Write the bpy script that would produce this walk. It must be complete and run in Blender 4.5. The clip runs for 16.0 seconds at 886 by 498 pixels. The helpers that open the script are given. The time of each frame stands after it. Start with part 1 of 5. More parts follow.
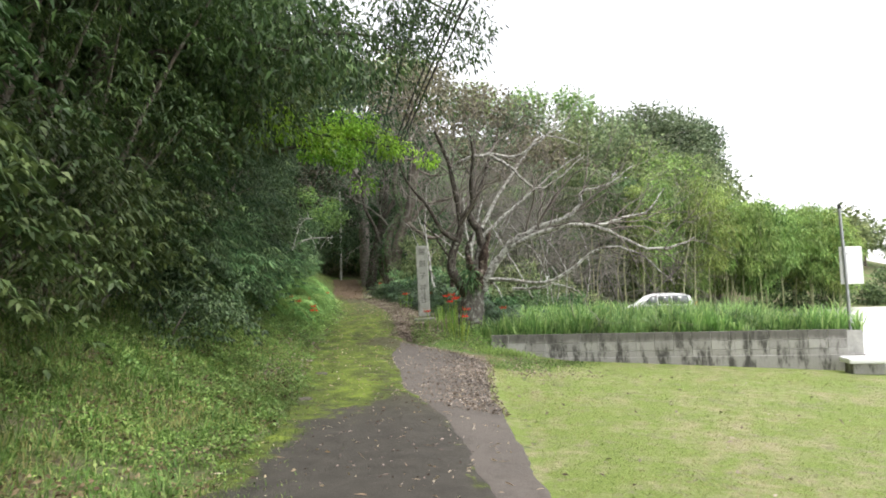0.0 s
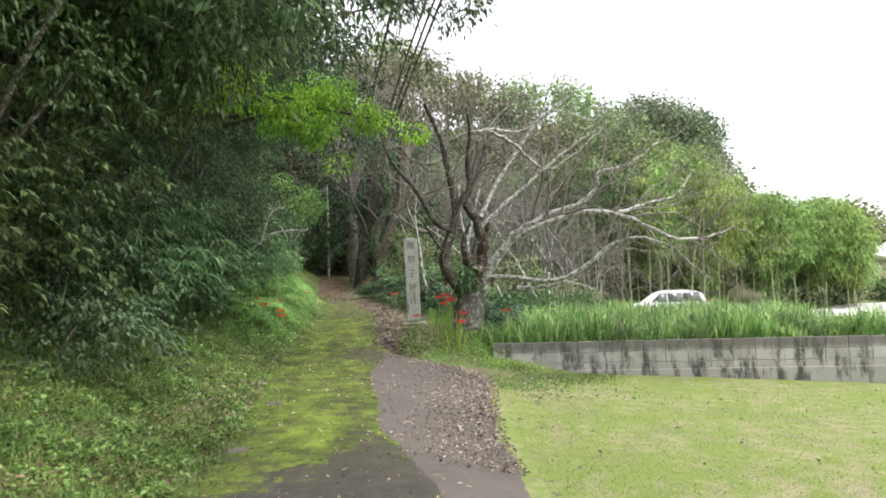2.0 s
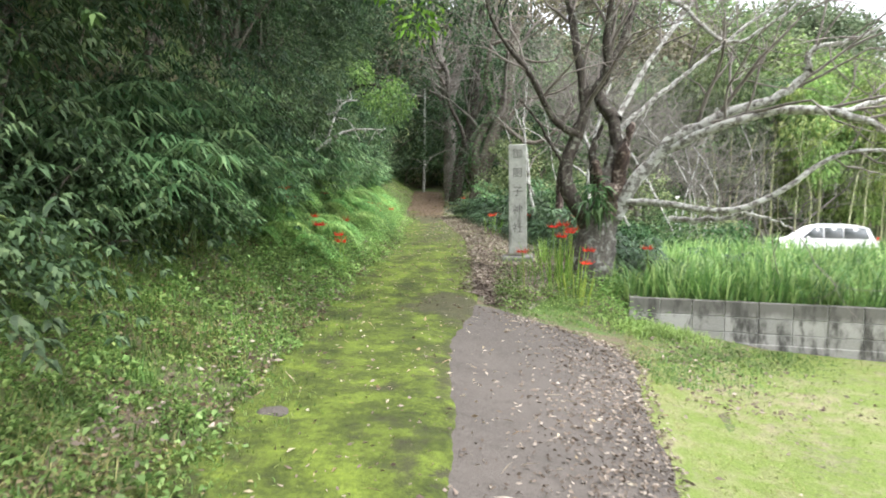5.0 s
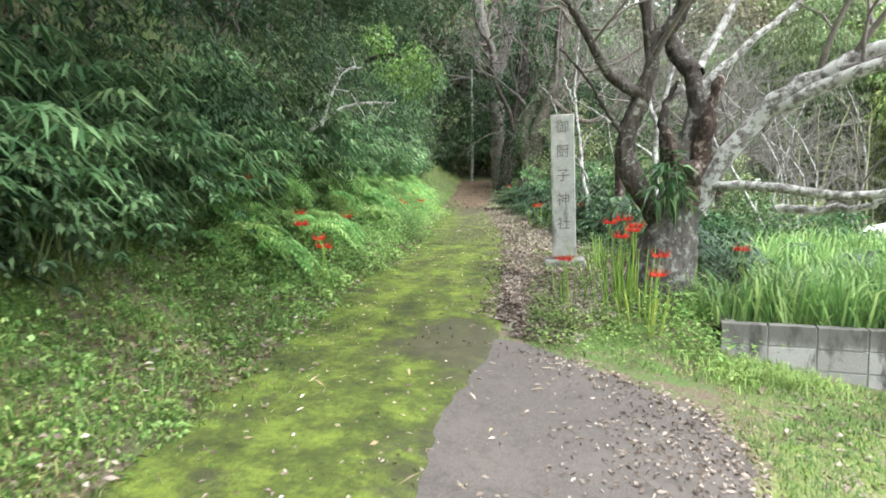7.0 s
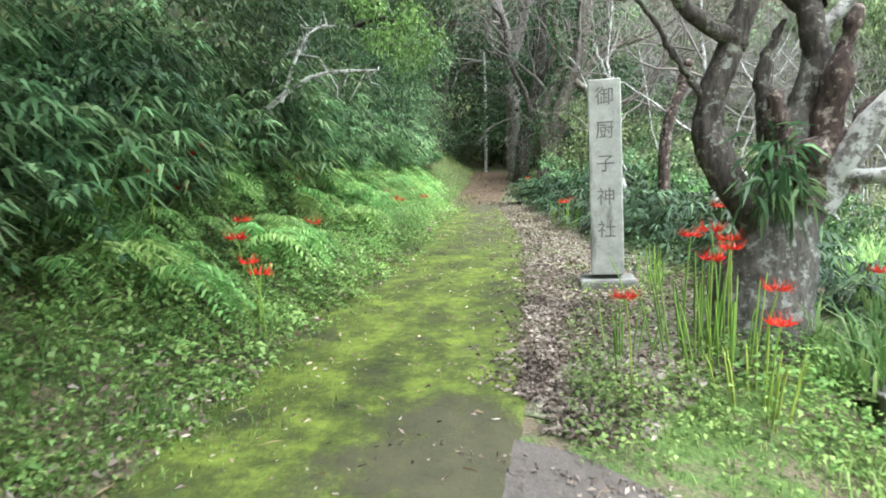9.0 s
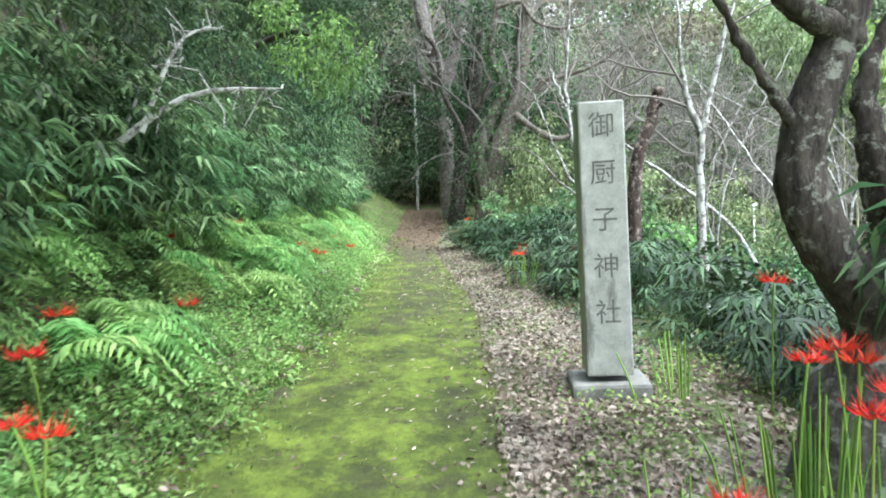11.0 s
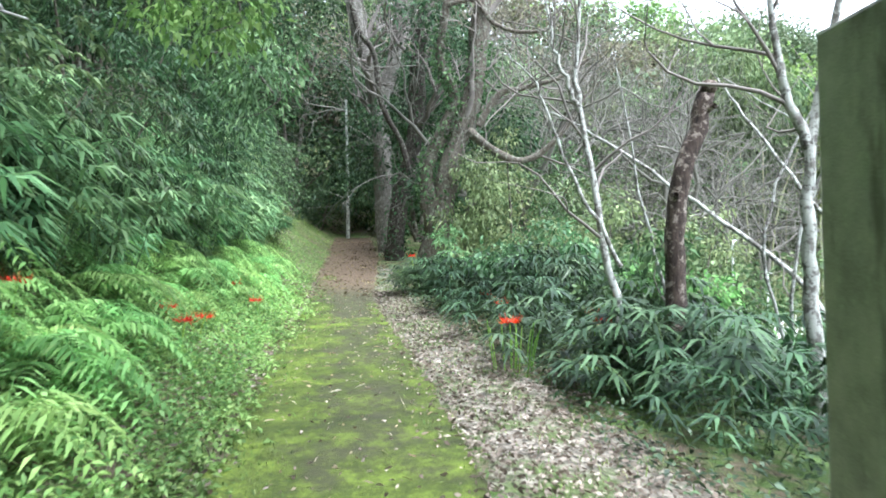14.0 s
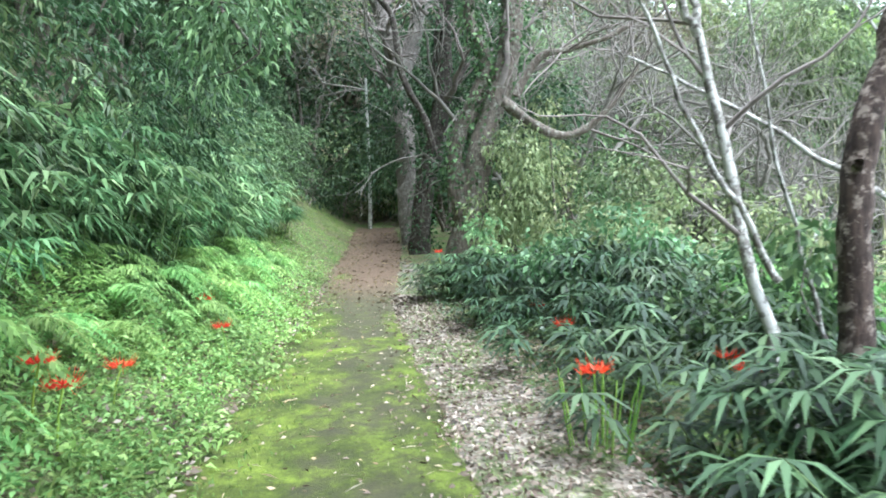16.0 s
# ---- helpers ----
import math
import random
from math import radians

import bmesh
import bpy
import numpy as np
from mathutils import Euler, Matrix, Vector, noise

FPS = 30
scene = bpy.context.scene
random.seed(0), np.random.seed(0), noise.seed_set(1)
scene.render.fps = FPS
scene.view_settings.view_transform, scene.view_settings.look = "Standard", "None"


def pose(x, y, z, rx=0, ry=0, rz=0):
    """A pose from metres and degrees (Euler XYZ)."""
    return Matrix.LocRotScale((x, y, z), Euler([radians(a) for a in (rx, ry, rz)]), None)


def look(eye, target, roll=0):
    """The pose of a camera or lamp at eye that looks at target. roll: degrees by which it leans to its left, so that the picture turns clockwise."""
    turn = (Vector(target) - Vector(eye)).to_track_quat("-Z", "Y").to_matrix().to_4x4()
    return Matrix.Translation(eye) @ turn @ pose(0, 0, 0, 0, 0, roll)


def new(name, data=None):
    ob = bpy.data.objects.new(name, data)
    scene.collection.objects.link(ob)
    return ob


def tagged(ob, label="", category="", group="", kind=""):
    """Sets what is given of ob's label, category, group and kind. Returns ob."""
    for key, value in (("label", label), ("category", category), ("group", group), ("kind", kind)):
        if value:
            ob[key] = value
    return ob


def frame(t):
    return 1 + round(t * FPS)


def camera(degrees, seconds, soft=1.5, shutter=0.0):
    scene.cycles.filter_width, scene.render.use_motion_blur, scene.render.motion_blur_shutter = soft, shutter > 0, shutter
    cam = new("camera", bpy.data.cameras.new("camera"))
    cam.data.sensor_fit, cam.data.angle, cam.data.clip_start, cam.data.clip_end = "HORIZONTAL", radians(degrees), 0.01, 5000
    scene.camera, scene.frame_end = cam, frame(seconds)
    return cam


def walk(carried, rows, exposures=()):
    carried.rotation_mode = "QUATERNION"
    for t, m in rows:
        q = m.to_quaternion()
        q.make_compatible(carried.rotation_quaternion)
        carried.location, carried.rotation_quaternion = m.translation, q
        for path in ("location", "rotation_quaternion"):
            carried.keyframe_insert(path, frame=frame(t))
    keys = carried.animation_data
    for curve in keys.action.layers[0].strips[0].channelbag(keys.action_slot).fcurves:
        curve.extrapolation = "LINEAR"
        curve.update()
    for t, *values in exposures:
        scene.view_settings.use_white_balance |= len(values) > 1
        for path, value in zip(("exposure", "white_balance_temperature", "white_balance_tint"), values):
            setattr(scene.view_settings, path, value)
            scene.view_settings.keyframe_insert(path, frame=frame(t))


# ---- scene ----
cam = camera(67.5, 16.0, soft=1.8, shutter=0.4)
METRES, EYE, TILT, LEAN, TURN = 18.7, 1.55, -8.5, 0.0, 0.0
ROWS = [
    (0.0, 0.0, 0.0, 0.0, 0.31, 12.2, 1.46),
    (0.5, 0.0023, 0.0297, 0.0059, 1.51, 12.0, 1.8),
    (1.0, 0.005, 0.0613, 0.0117, 2.03, 12.1, 2.43),
    (1.5, 0.004, 0.092, 0.0173, -1.01, 12.24, 2.08),
    (2.0, 0.0027, 0.1279, 0.0228, -0.08, 11.91, 1.88),
    (2.5, -0.0034, 0.1598, 0.0288, 0.35, 9.63, 1.09),
    (3.0, -0.0041, 0.194, 0.0348, 3.62, 6.0, 0.79),
    (3.5, -0.0102, 0.2228, 0.0409, 3.02, 5.8, -0.13),
    (4.0, -0.009, 0.2565, 0.0469, 3.46, 6.99, -0.04),
    (4.5, -0.0129, 0.288, 0.0522, 3.83, 5.58, -0.65),
    (5.0, -0.0099, 0.3207, 0.0575, 8.03, 4.67, -1.89),
    (7.5, -0.0041, 0.4876, 0.0835, 13.95, 3.17, -1.21),
    (8.0, -0.0091, 0.5193, 0.0884, 14.83, 2.77, -0.95),
    (10.5, -0.0464, 0.6585, 0.1208, 11.35, 4.36, -0.18),
    (11.0, -0.0522, 0.6825, 0.1276, 8.63, 5.81, 0.42),
    (11.5, -0.0547, 0.7103, 0.1329, 7.73, 6.48, 0.21),
    (12.0, -0.06, 0.7339, 0.1383, 5.45, 5.64, 0.33),
    (12.5, -0.0631, 0.7618, 0.144, 4.9, 5.65, 0.82),
    (13.0, -0.0734, 0.7887, 0.1504, 5.18, 6.36, 0.41),
    (13.5, -0.0772, 0.8197, 0.1569, 2.99, 7.17, 0.63),
    (14.0, -0.0895, 0.8476, 0.1638, 2.39, 8.02, 0.58),
    (14.5, -0.091, 0.8777, 0.1696, 1.79, 8.76, 0.87),
    (15.0, -0.0958, 0.9077, 0.1757, 1.76, 9.41, 0.64),
    (15.5, -0.0946, 0.9374, 0.1821, 2.94, 7.85, 0.57),
    (16.0, -0.0988, 0.9665, 0.1873, 4.92, 6.91, 1.12),
]
EXPOSURES = [(0.0, 1.54, 6500, 12), (2.5, 1.7, 6450, 12), (5.0, 2.1, 6250, 12), (7.5, 2.3, 6050, 10), (10.5, 2.48, 5750, 7), (13.0, 2.45, 5650, 7), (16.0, 2.62, 5550, 9)]
walk(cam, [(t, pose(0, 0, EYE, TILT, LEAN, TURN) @ pose(METRES * x, METRES * y, METRES * z, 90 + pitch, roll, yaw)) for t, x, y, z, yaw, pitch, roll in ROWS], EXPOSURES)

# ---- light ----
world = bpy.data.worlds.new("overcast_sky")
scene.world = world
world.use_nodes = True
wn, wl = world.node_tree.nodes, world.node_tree.links
sky = wn.new("ShaderNodeTexSky")
sky.sky_type, sky.sun_disc = "NISHITA", False
sky.sun_elevation, sky.sun_rotation = radians(71), radians(118)
sky.air_density, sky.dust_density, sky.ozone_density = 1.0, 1.5, 1.0
grey = wn.new("ShaderNodeHueSaturation")
grey.inputs["Saturation"].default_value = 0.12
wl.new(sky.outputs[0], grey.inputs["Color"])
wl.new(grey.outputs[0], wn["Background"].inputs["Color"])
wn["Background"].inputs["Strength"].default_value = 0.15
sun_data = bpy.data.lights.new("sun", "SUN")
sun_data.energy, sun_data.angle, sun_data.color = 1.5, radians(30), (1.0, 0.97, 0.92)
sun = new("sun", sun_data)
sun.matrix_world = look((13, -4, 38), (2, 2, 0))


# ---- materials ----
def material(name, rough=0.8):
    m = bpy.data.materials.new(name)
    m.use_nodes = True
    nt = m.node_tree
    b = nt.nodes["Principled BSDF"]
    b.inputs["Roughness"].default_value = rough
    b.inputs["Specular IOR Level"].default_value = 0.3
    return m, nt, b


def node(nt, kind, **values):
    n = nt.nodes.new(kind)
    for k, v in values.items():
        n.inputs[k.replace("_", " ")].default_value = v
    return n


def coords(nt):
    return nt.nodes.new("ShaderNodeTexCoord").outputs["Object"]


def noise_tex(nt, co, scale, detail=5.0, rough=0.6):
    n = node(nt, "ShaderNodeTexNoise", Scale=scale, Detail=detail, Roughness=rough)
    nt.links.new(co, n.inputs["Vector"])
    return n.outputs["Fac"]


def ramp(nt, fac, *stops):
    r = nt.nodes.new("ShaderNodeValToRGB")
    e = r.color_ramp.elements
    while len(e) < len(stops):
        e.new(0.5)
    for el, (p, c) in zip(e, stops):
        el.position, el.color = p, (*c, 1)
    nt.links.new(fac, r.inputs["Fac"])
    return r.outputs["Color"]


def mix(nt, fac, a, b):
    n = nt.nodes.new("ShaderNodeMix")
    n.data_type = "RGBA"
    for sock, v in ((n.inputs[0], fac), (n.inputs[6], a), (n.inputs[7], b)):
        if isinstance(v, (int, float)):
            sock.default_value = v
        elif isinstance(v, tuple):
            sock.default_value = (*v, 1)
        else:
            nt.links.new(v, sock)
    return n.outputs[2]


def calc(nt, op, a, b=0.0, clamp=False):
    n = nt.nodes.new("ShaderNodeMath")
    n.operation, n.use_clamp = op, clamp
    for i, v in enumerate((a, b)):
        if isinstance(v, (int, float)):
            n.inputs[i].default_value = v
        else:
            nt.links.new(v, n.inputs[i])
    return n.outputs[0]


def band(nt, v, lo, hi):
    n = node(nt, "ShaderNodeMapRange", From_Min=lo, From_Max=hi)
    n.interpolation_type = "SMOOTHSTEP"
    nt.links.new(v, n.inputs["Value"])
    return n.outputs[0]


def bump(nt, b, height, strength, dist=0.02):
    n = node(nt, "ShaderNodeBump", Strength=strength, Distance=dist)
    nt.links.new(height, n.inputs["Height"])
    nt.links.new(n.outputs[0], b.inputs["Normal"])


def plain(name, dark, light, scale=8.0, rough=0.8, fine=60.0, relief=0.3, metal=0.0):
    """Two tones mixed by coarse and fine noise, with fine relief."""
    m, nt, b = material(name, rough)
    co = coords(nt)
    a = noise_tex(nt, co, scale)
    f = noise_tex(nt, co, fine, 3.0)
    both = calc(nt, "ADD", calc(nt, "MULTIPLY", a, 0.65), calc(nt, "MULTIPLY", f, 0.35))
    nt.links.new(ramp(nt, both, (0.36, dark), (0.64, light)), b.inputs["Base Color"])
    b.inputs["Metallic"].default_value = metal
    if relief:
        bump(nt, b, both, relief)
    return m


def leaf_material(name, dark, mid, light, rough=0.6, through_light=0.3, shift=0.05):
    """Leaves: each leaf its own tone, each plant its own shift; some light passes through."""
    m, nt, b = material(name, rough)
    geo = nt.nodes.new("ShaderNodeNewGeometry")
    info = nt.nodes.new("ShaderNodeObjectInfo")
    col = ramp(nt, geo.outputs["Random Per Island"], (0.0, dark), (0.55, mid), (1.0, light))
    patch = band(nt, calc(nt, "ADD", calc(nt, "MULTIPLY", noise_tex(nt, geo.outputs["Position"], 0.55, 2.0), 0.6), calc(nt, "MULTIPLY", noise_tex(nt, geo.outputs["Position"], 2.4, 3.0), 0.4)), 0.34, 0.66)
    hs = nt.nodes.new("ShaderNodeHueSaturation")
    nt.links.new(col, hs.inputs["Color"])
    nt.links.new(calc(nt, "ADD", calc(nt, "MULTIPLY", info.outputs["Random"], shift), 0.5 - shift * 0.6), hs.inputs["Hue"])
    nt.links.new(calc(nt, "ADD", calc(nt, "MULTIPLY", patch, 0.85), 0.58), hs.inputs["Value"])
    nt.links.new(hs.outputs[0], b.inputs["Base Color"])
    tr = nt.nodes.new("ShaderNodeBsdfTranslucent")
    nt.links.new(hs.outputs[0], tr.inputs["Color"])
    mx = nt.nodes.new("ShaderNodeMixShader")
    mx.inputs[0].default_value = through_light
    nt.links.new(b.outputs[0], mx.inputs[1])
    nt.links.new(tr.outputs[0], mx.inputs[2])
    nt.links.new(mx.outputs[0], nt.nodes["Material Output"].inputs["Surface"])
    return m


def make_lawn_blades():
    m, nt, b = material("lawn_blade", 0.7)
    geo = nt.nodes.new("ShaderNodeNewGeometry")
    green = ramp(nt, geo.outputs["Random Per Island"], (0.0, (0.115, 0.165, 0.036)), (0.6, (0.168, 0.226, 0.05)), (1.0, (0.26, 0.315, 0.09)))
    straw = ramp(nt, geo.outputs["Random Per Island"], (0.0, (0.17, 0.15, 0.06)), (0.6, (0.27, 0.245, 0.1)), (1.0, (0.4, 0.36, 0.18)))
    big, med = noise_tex(nt, geo.outputs["Position"], 0.6, 3.0), noise_tex(nt, geo.outputs["Position"], 3.4, 4.0)
    f = band(nt, calc(nt, "ADD", calc(nt, "MULTIPLY", big, 0.5), calc(nt, "MULTIPLY", med, 0.5)), 0.47, 0.6)
    nt.links.new(mix(nt, f, green, straw), b.inputs["Base Color"])
    return m


def make_moss():
    """Old asphalt overgrown with moss: bare and dark at the start, leaf-strewn at the end."""
    m, nt, b = material("mossy_asphalt", 0.95)
    co = coords(nt)
    sep = nt.nodes.new("ShaderNodeSeparateXYZ")
    nt.links.new(co, sep.inputs[0])
    y = sep.outputs["Y"]
    big = noise_tex(nt, co, 1.5, 5.0, 0.65)
    med = noise_tex(nt, co, 4.5, 6.0, 0.65)
    fine = noise_tex(nt, co, 75.0, 5.0, 0.8)
    across = nt.nodes.new("ShaderNodeAttribute")
    across.attribute_name = "across"
    u = across.outputs["Fac"]
    cover = calc(nt, "ADD", calc(nt, "MULTIPLY", big, 1.15), calc(nt, "MULTIPLY", med, 0.75))
    start = band(nt, calc(nt, "ADD", calc(nt, "SUBTRACT", y, calc(nt, "MULTIPLY", sep.outputs["X"], 1.79)), calc(nt, "MULTIPLY", med, 2.4)), 9.2, 11.6)
    verge = calc(nt, "MULTIPLY", calc(nt, "SUBTRACT", 1.0, band(nt, u, 0.08, 0.4)), band(nt, y, 3.4, 5.6))
    cover = calc(nt, "ADD", cover, calc(nt, "SUBTRACT", calc(nt, "MULTIPLY", calc(nt, "MAXIMUM", start, verge), 0.9), 0.4))
    cover = calc(nt, "SUBTRACT", cover, calc(nt, "MULTIPLY", band(nt, y, 25.5, 30.0), 0.32))
    tread = calc(nt, "MULTIPLY", calc(nt, "MULTIPLY", band(nt, u, 0.3, 0.5), calc(nt, "SUBTRACT", 1.0, band(nt, u, 0.75, 0.95))), band(nt, y, 18.5, 22.0))
    cover = calc(nt, "SUBTRACT", cover, calc(nt, "MULTIPLY", tread, 0.2))
    bald = calc(nt, "MULTIPLY", calc(nt, "MULTIPLY", band(nt, y, 13.2, 13.9), calc(nt, "SUBTRACT", 1.0, band(nt, y, 14.2, 14.8))), band(nt, u, 0.4, 0.75))
    cover = calc(nt, "SUBTRACT", cover, calc(nt, "MULTIPLY", bald, 0.35))
    seam = calc(nt, "MULTIPLY", calc(nt, "MULTIPLY", band(nt, u, 0.84, 0.95), calc(nt, "SUBTRACT", 1.0, band(nt, y, 9.0, 11.0))), band(nt, noise_tex(nt, co, 3.3, 4.0, 0.7), 0.42, 0.6))
    cover = calc(nt, "ADD", cover, calc(nt, "MULTIPLY", seam, 0.75))
    rim = nt.nodes.new("ShaderNodeAttribute")
    rim.attribute_name = "rim"
    worn = calc(nt, "MULTIPLY", rim.outputs["Fac"], calc(nt, "ADD", 0.2, calc(nt, "MULTIPLY", noise_tex(nt, co, 2.6, 4.0), 1.0)))
    cover = calc(nt, "SUBTRACT", cover, calc(nt, "MULTIPLY", worn, 0.6))
    mask = band(nt, calc(nt, "ADD", cover, calc(nt, "MULTIPLY", fine, 0.25)), 1.24, 1.58)
    moss = ramp(nt, calc(nt, "ADD", calc(nt, "ADD", calc(nt, "MULTIPLY", med, 0.36), calc(nt, "MULTIPLY", noise_tex(nt, co, 2.0, 4.0, 0.65), 0.55)), calc(nt, "ADD", calc(nt, "MULTIPLY", fine, 0.36), calc(nt, "MULTIPLY", noise_tex(nt, co, 19.0, 5.0, 0.75), 0.34))),
                (0.66, (0.026, 0.035, 0.009)), (0.8, (0.07, 0.094, 0.015)), (0.97, (0.182, 0.242, 0.032)))
    tar = ramp(nt, calc(nt, "ADD", calc(nt, "MULTIPLY", med, 0.5), calc(nt, "MULTIPLY", fine, 0.5)),
               (0.3, (0.02, 0.018, 0.014)), (0.7, (0.082, 0.075, 0.062)))
    thin = ramp(nt, calc(nt, "ADD", calc(nt, "MULTIPLY", med, 0.5), calc(nt, "MULTIPLY", fine, 0.5)),
                (0.3, (0.03, 0.029, 0.016)), (0.7, (0.095, 0.093, 0.045)))
    tar = mix(nt, band(nt, y, 6.5, 10.5), tar, thin)
    far = band(nt, y, 27.5, 31.0)
    tar = mix(nt, far, tar, ramp(nt, fine, (0.35, (0.05, 0.034, 0.022)), (0.65, (0.17, 0.12, 0.078))))
    nt.links.new(mix(nt, mask, tar, moss), b.inputs["Base Color"])
    bump(nt, b, calc(nt, "ADD", calc(nt, "MULTIPLY", mask, 0.6), fine), 0.7, 0.02)
    return m


def make_asphalt():
    """Worn asphalt: stone chips in dark binder, dusty patches, faint stains."""
    m, nt, b = material("worn_asphalt", 0.92)
    co = coords(nt)
    v = node(nt, "ShaderNodeTexVoronoi", Scale=85.0)
    nt.links.new(co, v.inputs["Vector"])
    big, med, fine = noise_tex(nt, co, 1.1, 5.0, 0.65), noise_tex(nt, co, 7.0, 6.0, 0.7), noise_tex(nt, co, 130.0, 4.0, 0.8)
    chips = ramp(nt, calc(nt, "ADD", calc(nt, "MULTIPLY", v.outputs["Color"], 0.35), calc(nt, "MULTIPLY", fine, 0.65)), (0.25, (0.058, 0.05, 0.044)), (0.5, (0.088, 0.077, 0.067)), (0.8, (0.135, 0.12, 0.106)))
    dusty = mix(nt, calc(nt, "MULTIPLY", band(nt, big, 0.4, 0.62), 0.45), chips, (0.128, 0.11, 0.095))
    nt.links.new(mix(nt, calc(nt, "MULTIPLY", band(nt, med, 0.52, 0.68), 0.5), dusty, (0.05, 0.047, 0.038)), b.inputs["Base Color"])
    bump(nt, b, calc(nt, "ADD", calc(nt, "MULTIPLY", v.outputs["Distance"], 0.8), fine), 0.7, 0.008)
    return m


def make_soil():
    """Verge soil with grass, brown litter and bare spots."""
    m, nt, b = material("verge_soil", 0.95)
    co = coords(nt)
    big, med, fine = noise_tex(nt, co, 0.8), noise_tex(nt, co, 6.0), noise_tex(nt, co, 45.0, 4.0, 0.7)
    green = ramp(nt, fine, (0.3, (0.04, 0.075, 0.018)), (0.7, (0.15, 0.235, 0.06)))
    brown = ramp(nt, fine, (0.3, (0.06, 0.046, 0.031)), (0.7, (0.24, 0.19, 0.13)))
    f = band(nt, calc(nt, "ADD", calc(nt, "MULTIPLY", big, 0.5), calc(nt, "MULTIPLY", med, 0.5)), 0.42, 0.58)
    nt.links.new(mix(nt, f, brown, green), b.inputs["Base Color"])
    bump(nt, b, fine, 0.9, 0.04)
    return m


def make_lawn():
    m, nt, b = material("lawn_turf", 0.95)
    co = coords(nt)
    big, med, fine = noise_tex(nt, co, 0.45), noise_tex(nt, co, 3.5), noise_tex(nt, co, 70.0, 4.0, 0.7)
    green = ramp(nt, fine, (0.3, (0.1, 0.14, 0.028)), (0.7, (0.22, 0.288, 0.068)))
    straw = ramp(nt, fine, (0.3, (0.14, 0.13, 0.06)), (0.7, (0.40, 0.37, 0.22)))
    f = band(nt, calc(nt, "ADD", calc(nt, "MULTIPLY", big, 0.45), calc(nt, "MULTIPLY", med, 0.55)), 0.45, 0.64)
    earth = ramp(nt, fine, (0.3, (0.10, 0.085, 0.06)), (0.7, (0.26, 0.22, 0.165)))
    bald = band(nt, calc(nt, "ADD", calc(nt, "MULTIPLY", noise_tex(nt, co, 1.3, 5.0, 0.7), 0.6), calc(nt, "MULTIPLY", noise_tex(nt, co, 14.0, 4.0), 0.4)), 0.5, 0.64)
    nt.links.new(mix(nt, calc(nt, "MULTIPLY", bald, 0.62), mix(nt, f, green, straw), earth), b.inputs["Base Color"])
    bump(nt, b, fine, 0.8, 0.03)
    return m


def make_litter():
    m, nt, b = material("leaf_litter_soil", 0.95)
    co = coords(nt)
    v = node(nt, "ShaderNodeTexVoronoi", Scale=22.0)
    nt.links.new(co, v.inputs["Vector"])
    fine, med = noise_tex(nt, co, 40.0), noise_tex(nt, co, 2.0)
    brown = ramp(nt, v.outputs["Color"], (0.2, (0.065, 0.057, 0.045)), (0.5, (0.17, 0.148, 0.118)), (0.85, (0.32, 0.285, 0.235)))
    nt.links.new(mix(nt, band(nt, med, 0.45, 0.6), brown, ramp(nt, fine, (0.3, (0.04, 0.055, 0.02)), (0.7, (0.13, 0.16, 0.06)))), b.inputs["Base Color"])
    bump(nt, b, v.outputs["Distance"], 0.8, 0.03)
    return m


def make_bark(name, dark, light, patch, amount):
    """Furrowed bark with pale lichen patches."""
    m, nt, b = material(name, 0.9)
    co = coords(nt)
    mp = node(nt, "ShaderNodeMapping", Scale=(1.0, 1.0, 0.25))
    nt.links.new(co, mp.inputs["Vector"])
    grain, big = noise_tex(nt, mp.outputs[0], 28.0, 6.0, 0.7), noise_tex(nt, co, 11.0, 6.0, 0.75)
    base = ramp(nt, grain, (0.35, dark), (0.65, light))
    nt.links.new(mix(nt, band(nt, big, 1 - amount - 0.06, 1 - amount + 0.04), base, patch), b.inputs["Base Color"])
    bump(nt, b, grain, 0.8, 0.03)
    return m


def make_block():
    m, nt, b = material("weathered_concrete_block", 0.9)
    geo, info = nt.nodes.new("ShaderNodeNewGeometry"), nt.nodes.new("ShaderNodeObjectInfo")
    co = geo.outputs["Position"]
    mp = node(nt, "ShaderNodeMapping", Scale=(1.0, 1.0, 0.3))
    nt.links.new(co, mp.inputs["Vector"])
    streak, fine = noise_tex(nt, mp.outputs[0], 4.5, 6.0, 0.7), noise_tex(nt, co, 90.0, 3.0)
    base = ramp(nt, calc(nt, "ADD", calc(nt, "MULTIPLY", fine, 0.5), calc(nt, "MULTIPLY", info.outputs["Random"], 0.16)),
                (0.15, (0.22, 0.213, 0.196)), (0.55, (0.46, 0.45, 0.415)))
    sep = nt.nodes.new("ShaderNodeSeparateXYZ")
    nt.links.new(co, sep.inputs[0])
    soak = calc(nt, "MULTIPLY", band(nt, calc(nt, "ADD", sep.outputs["Z"], calc(nt, "MULTIPLY", streak, 0.3)), 0.44, 0.56), 0.78)
    base = mix(nt, soak, base, (0.1, 0.095, 0.082))
    nt.links.new(mix(nt, band(nt, streak, 0.48, 0.64), base, (0.07, 0.068, 0.06)), b.inputs["Base Color"])
    bump(nt, b, fine, 0.35, 0.01)
    return m


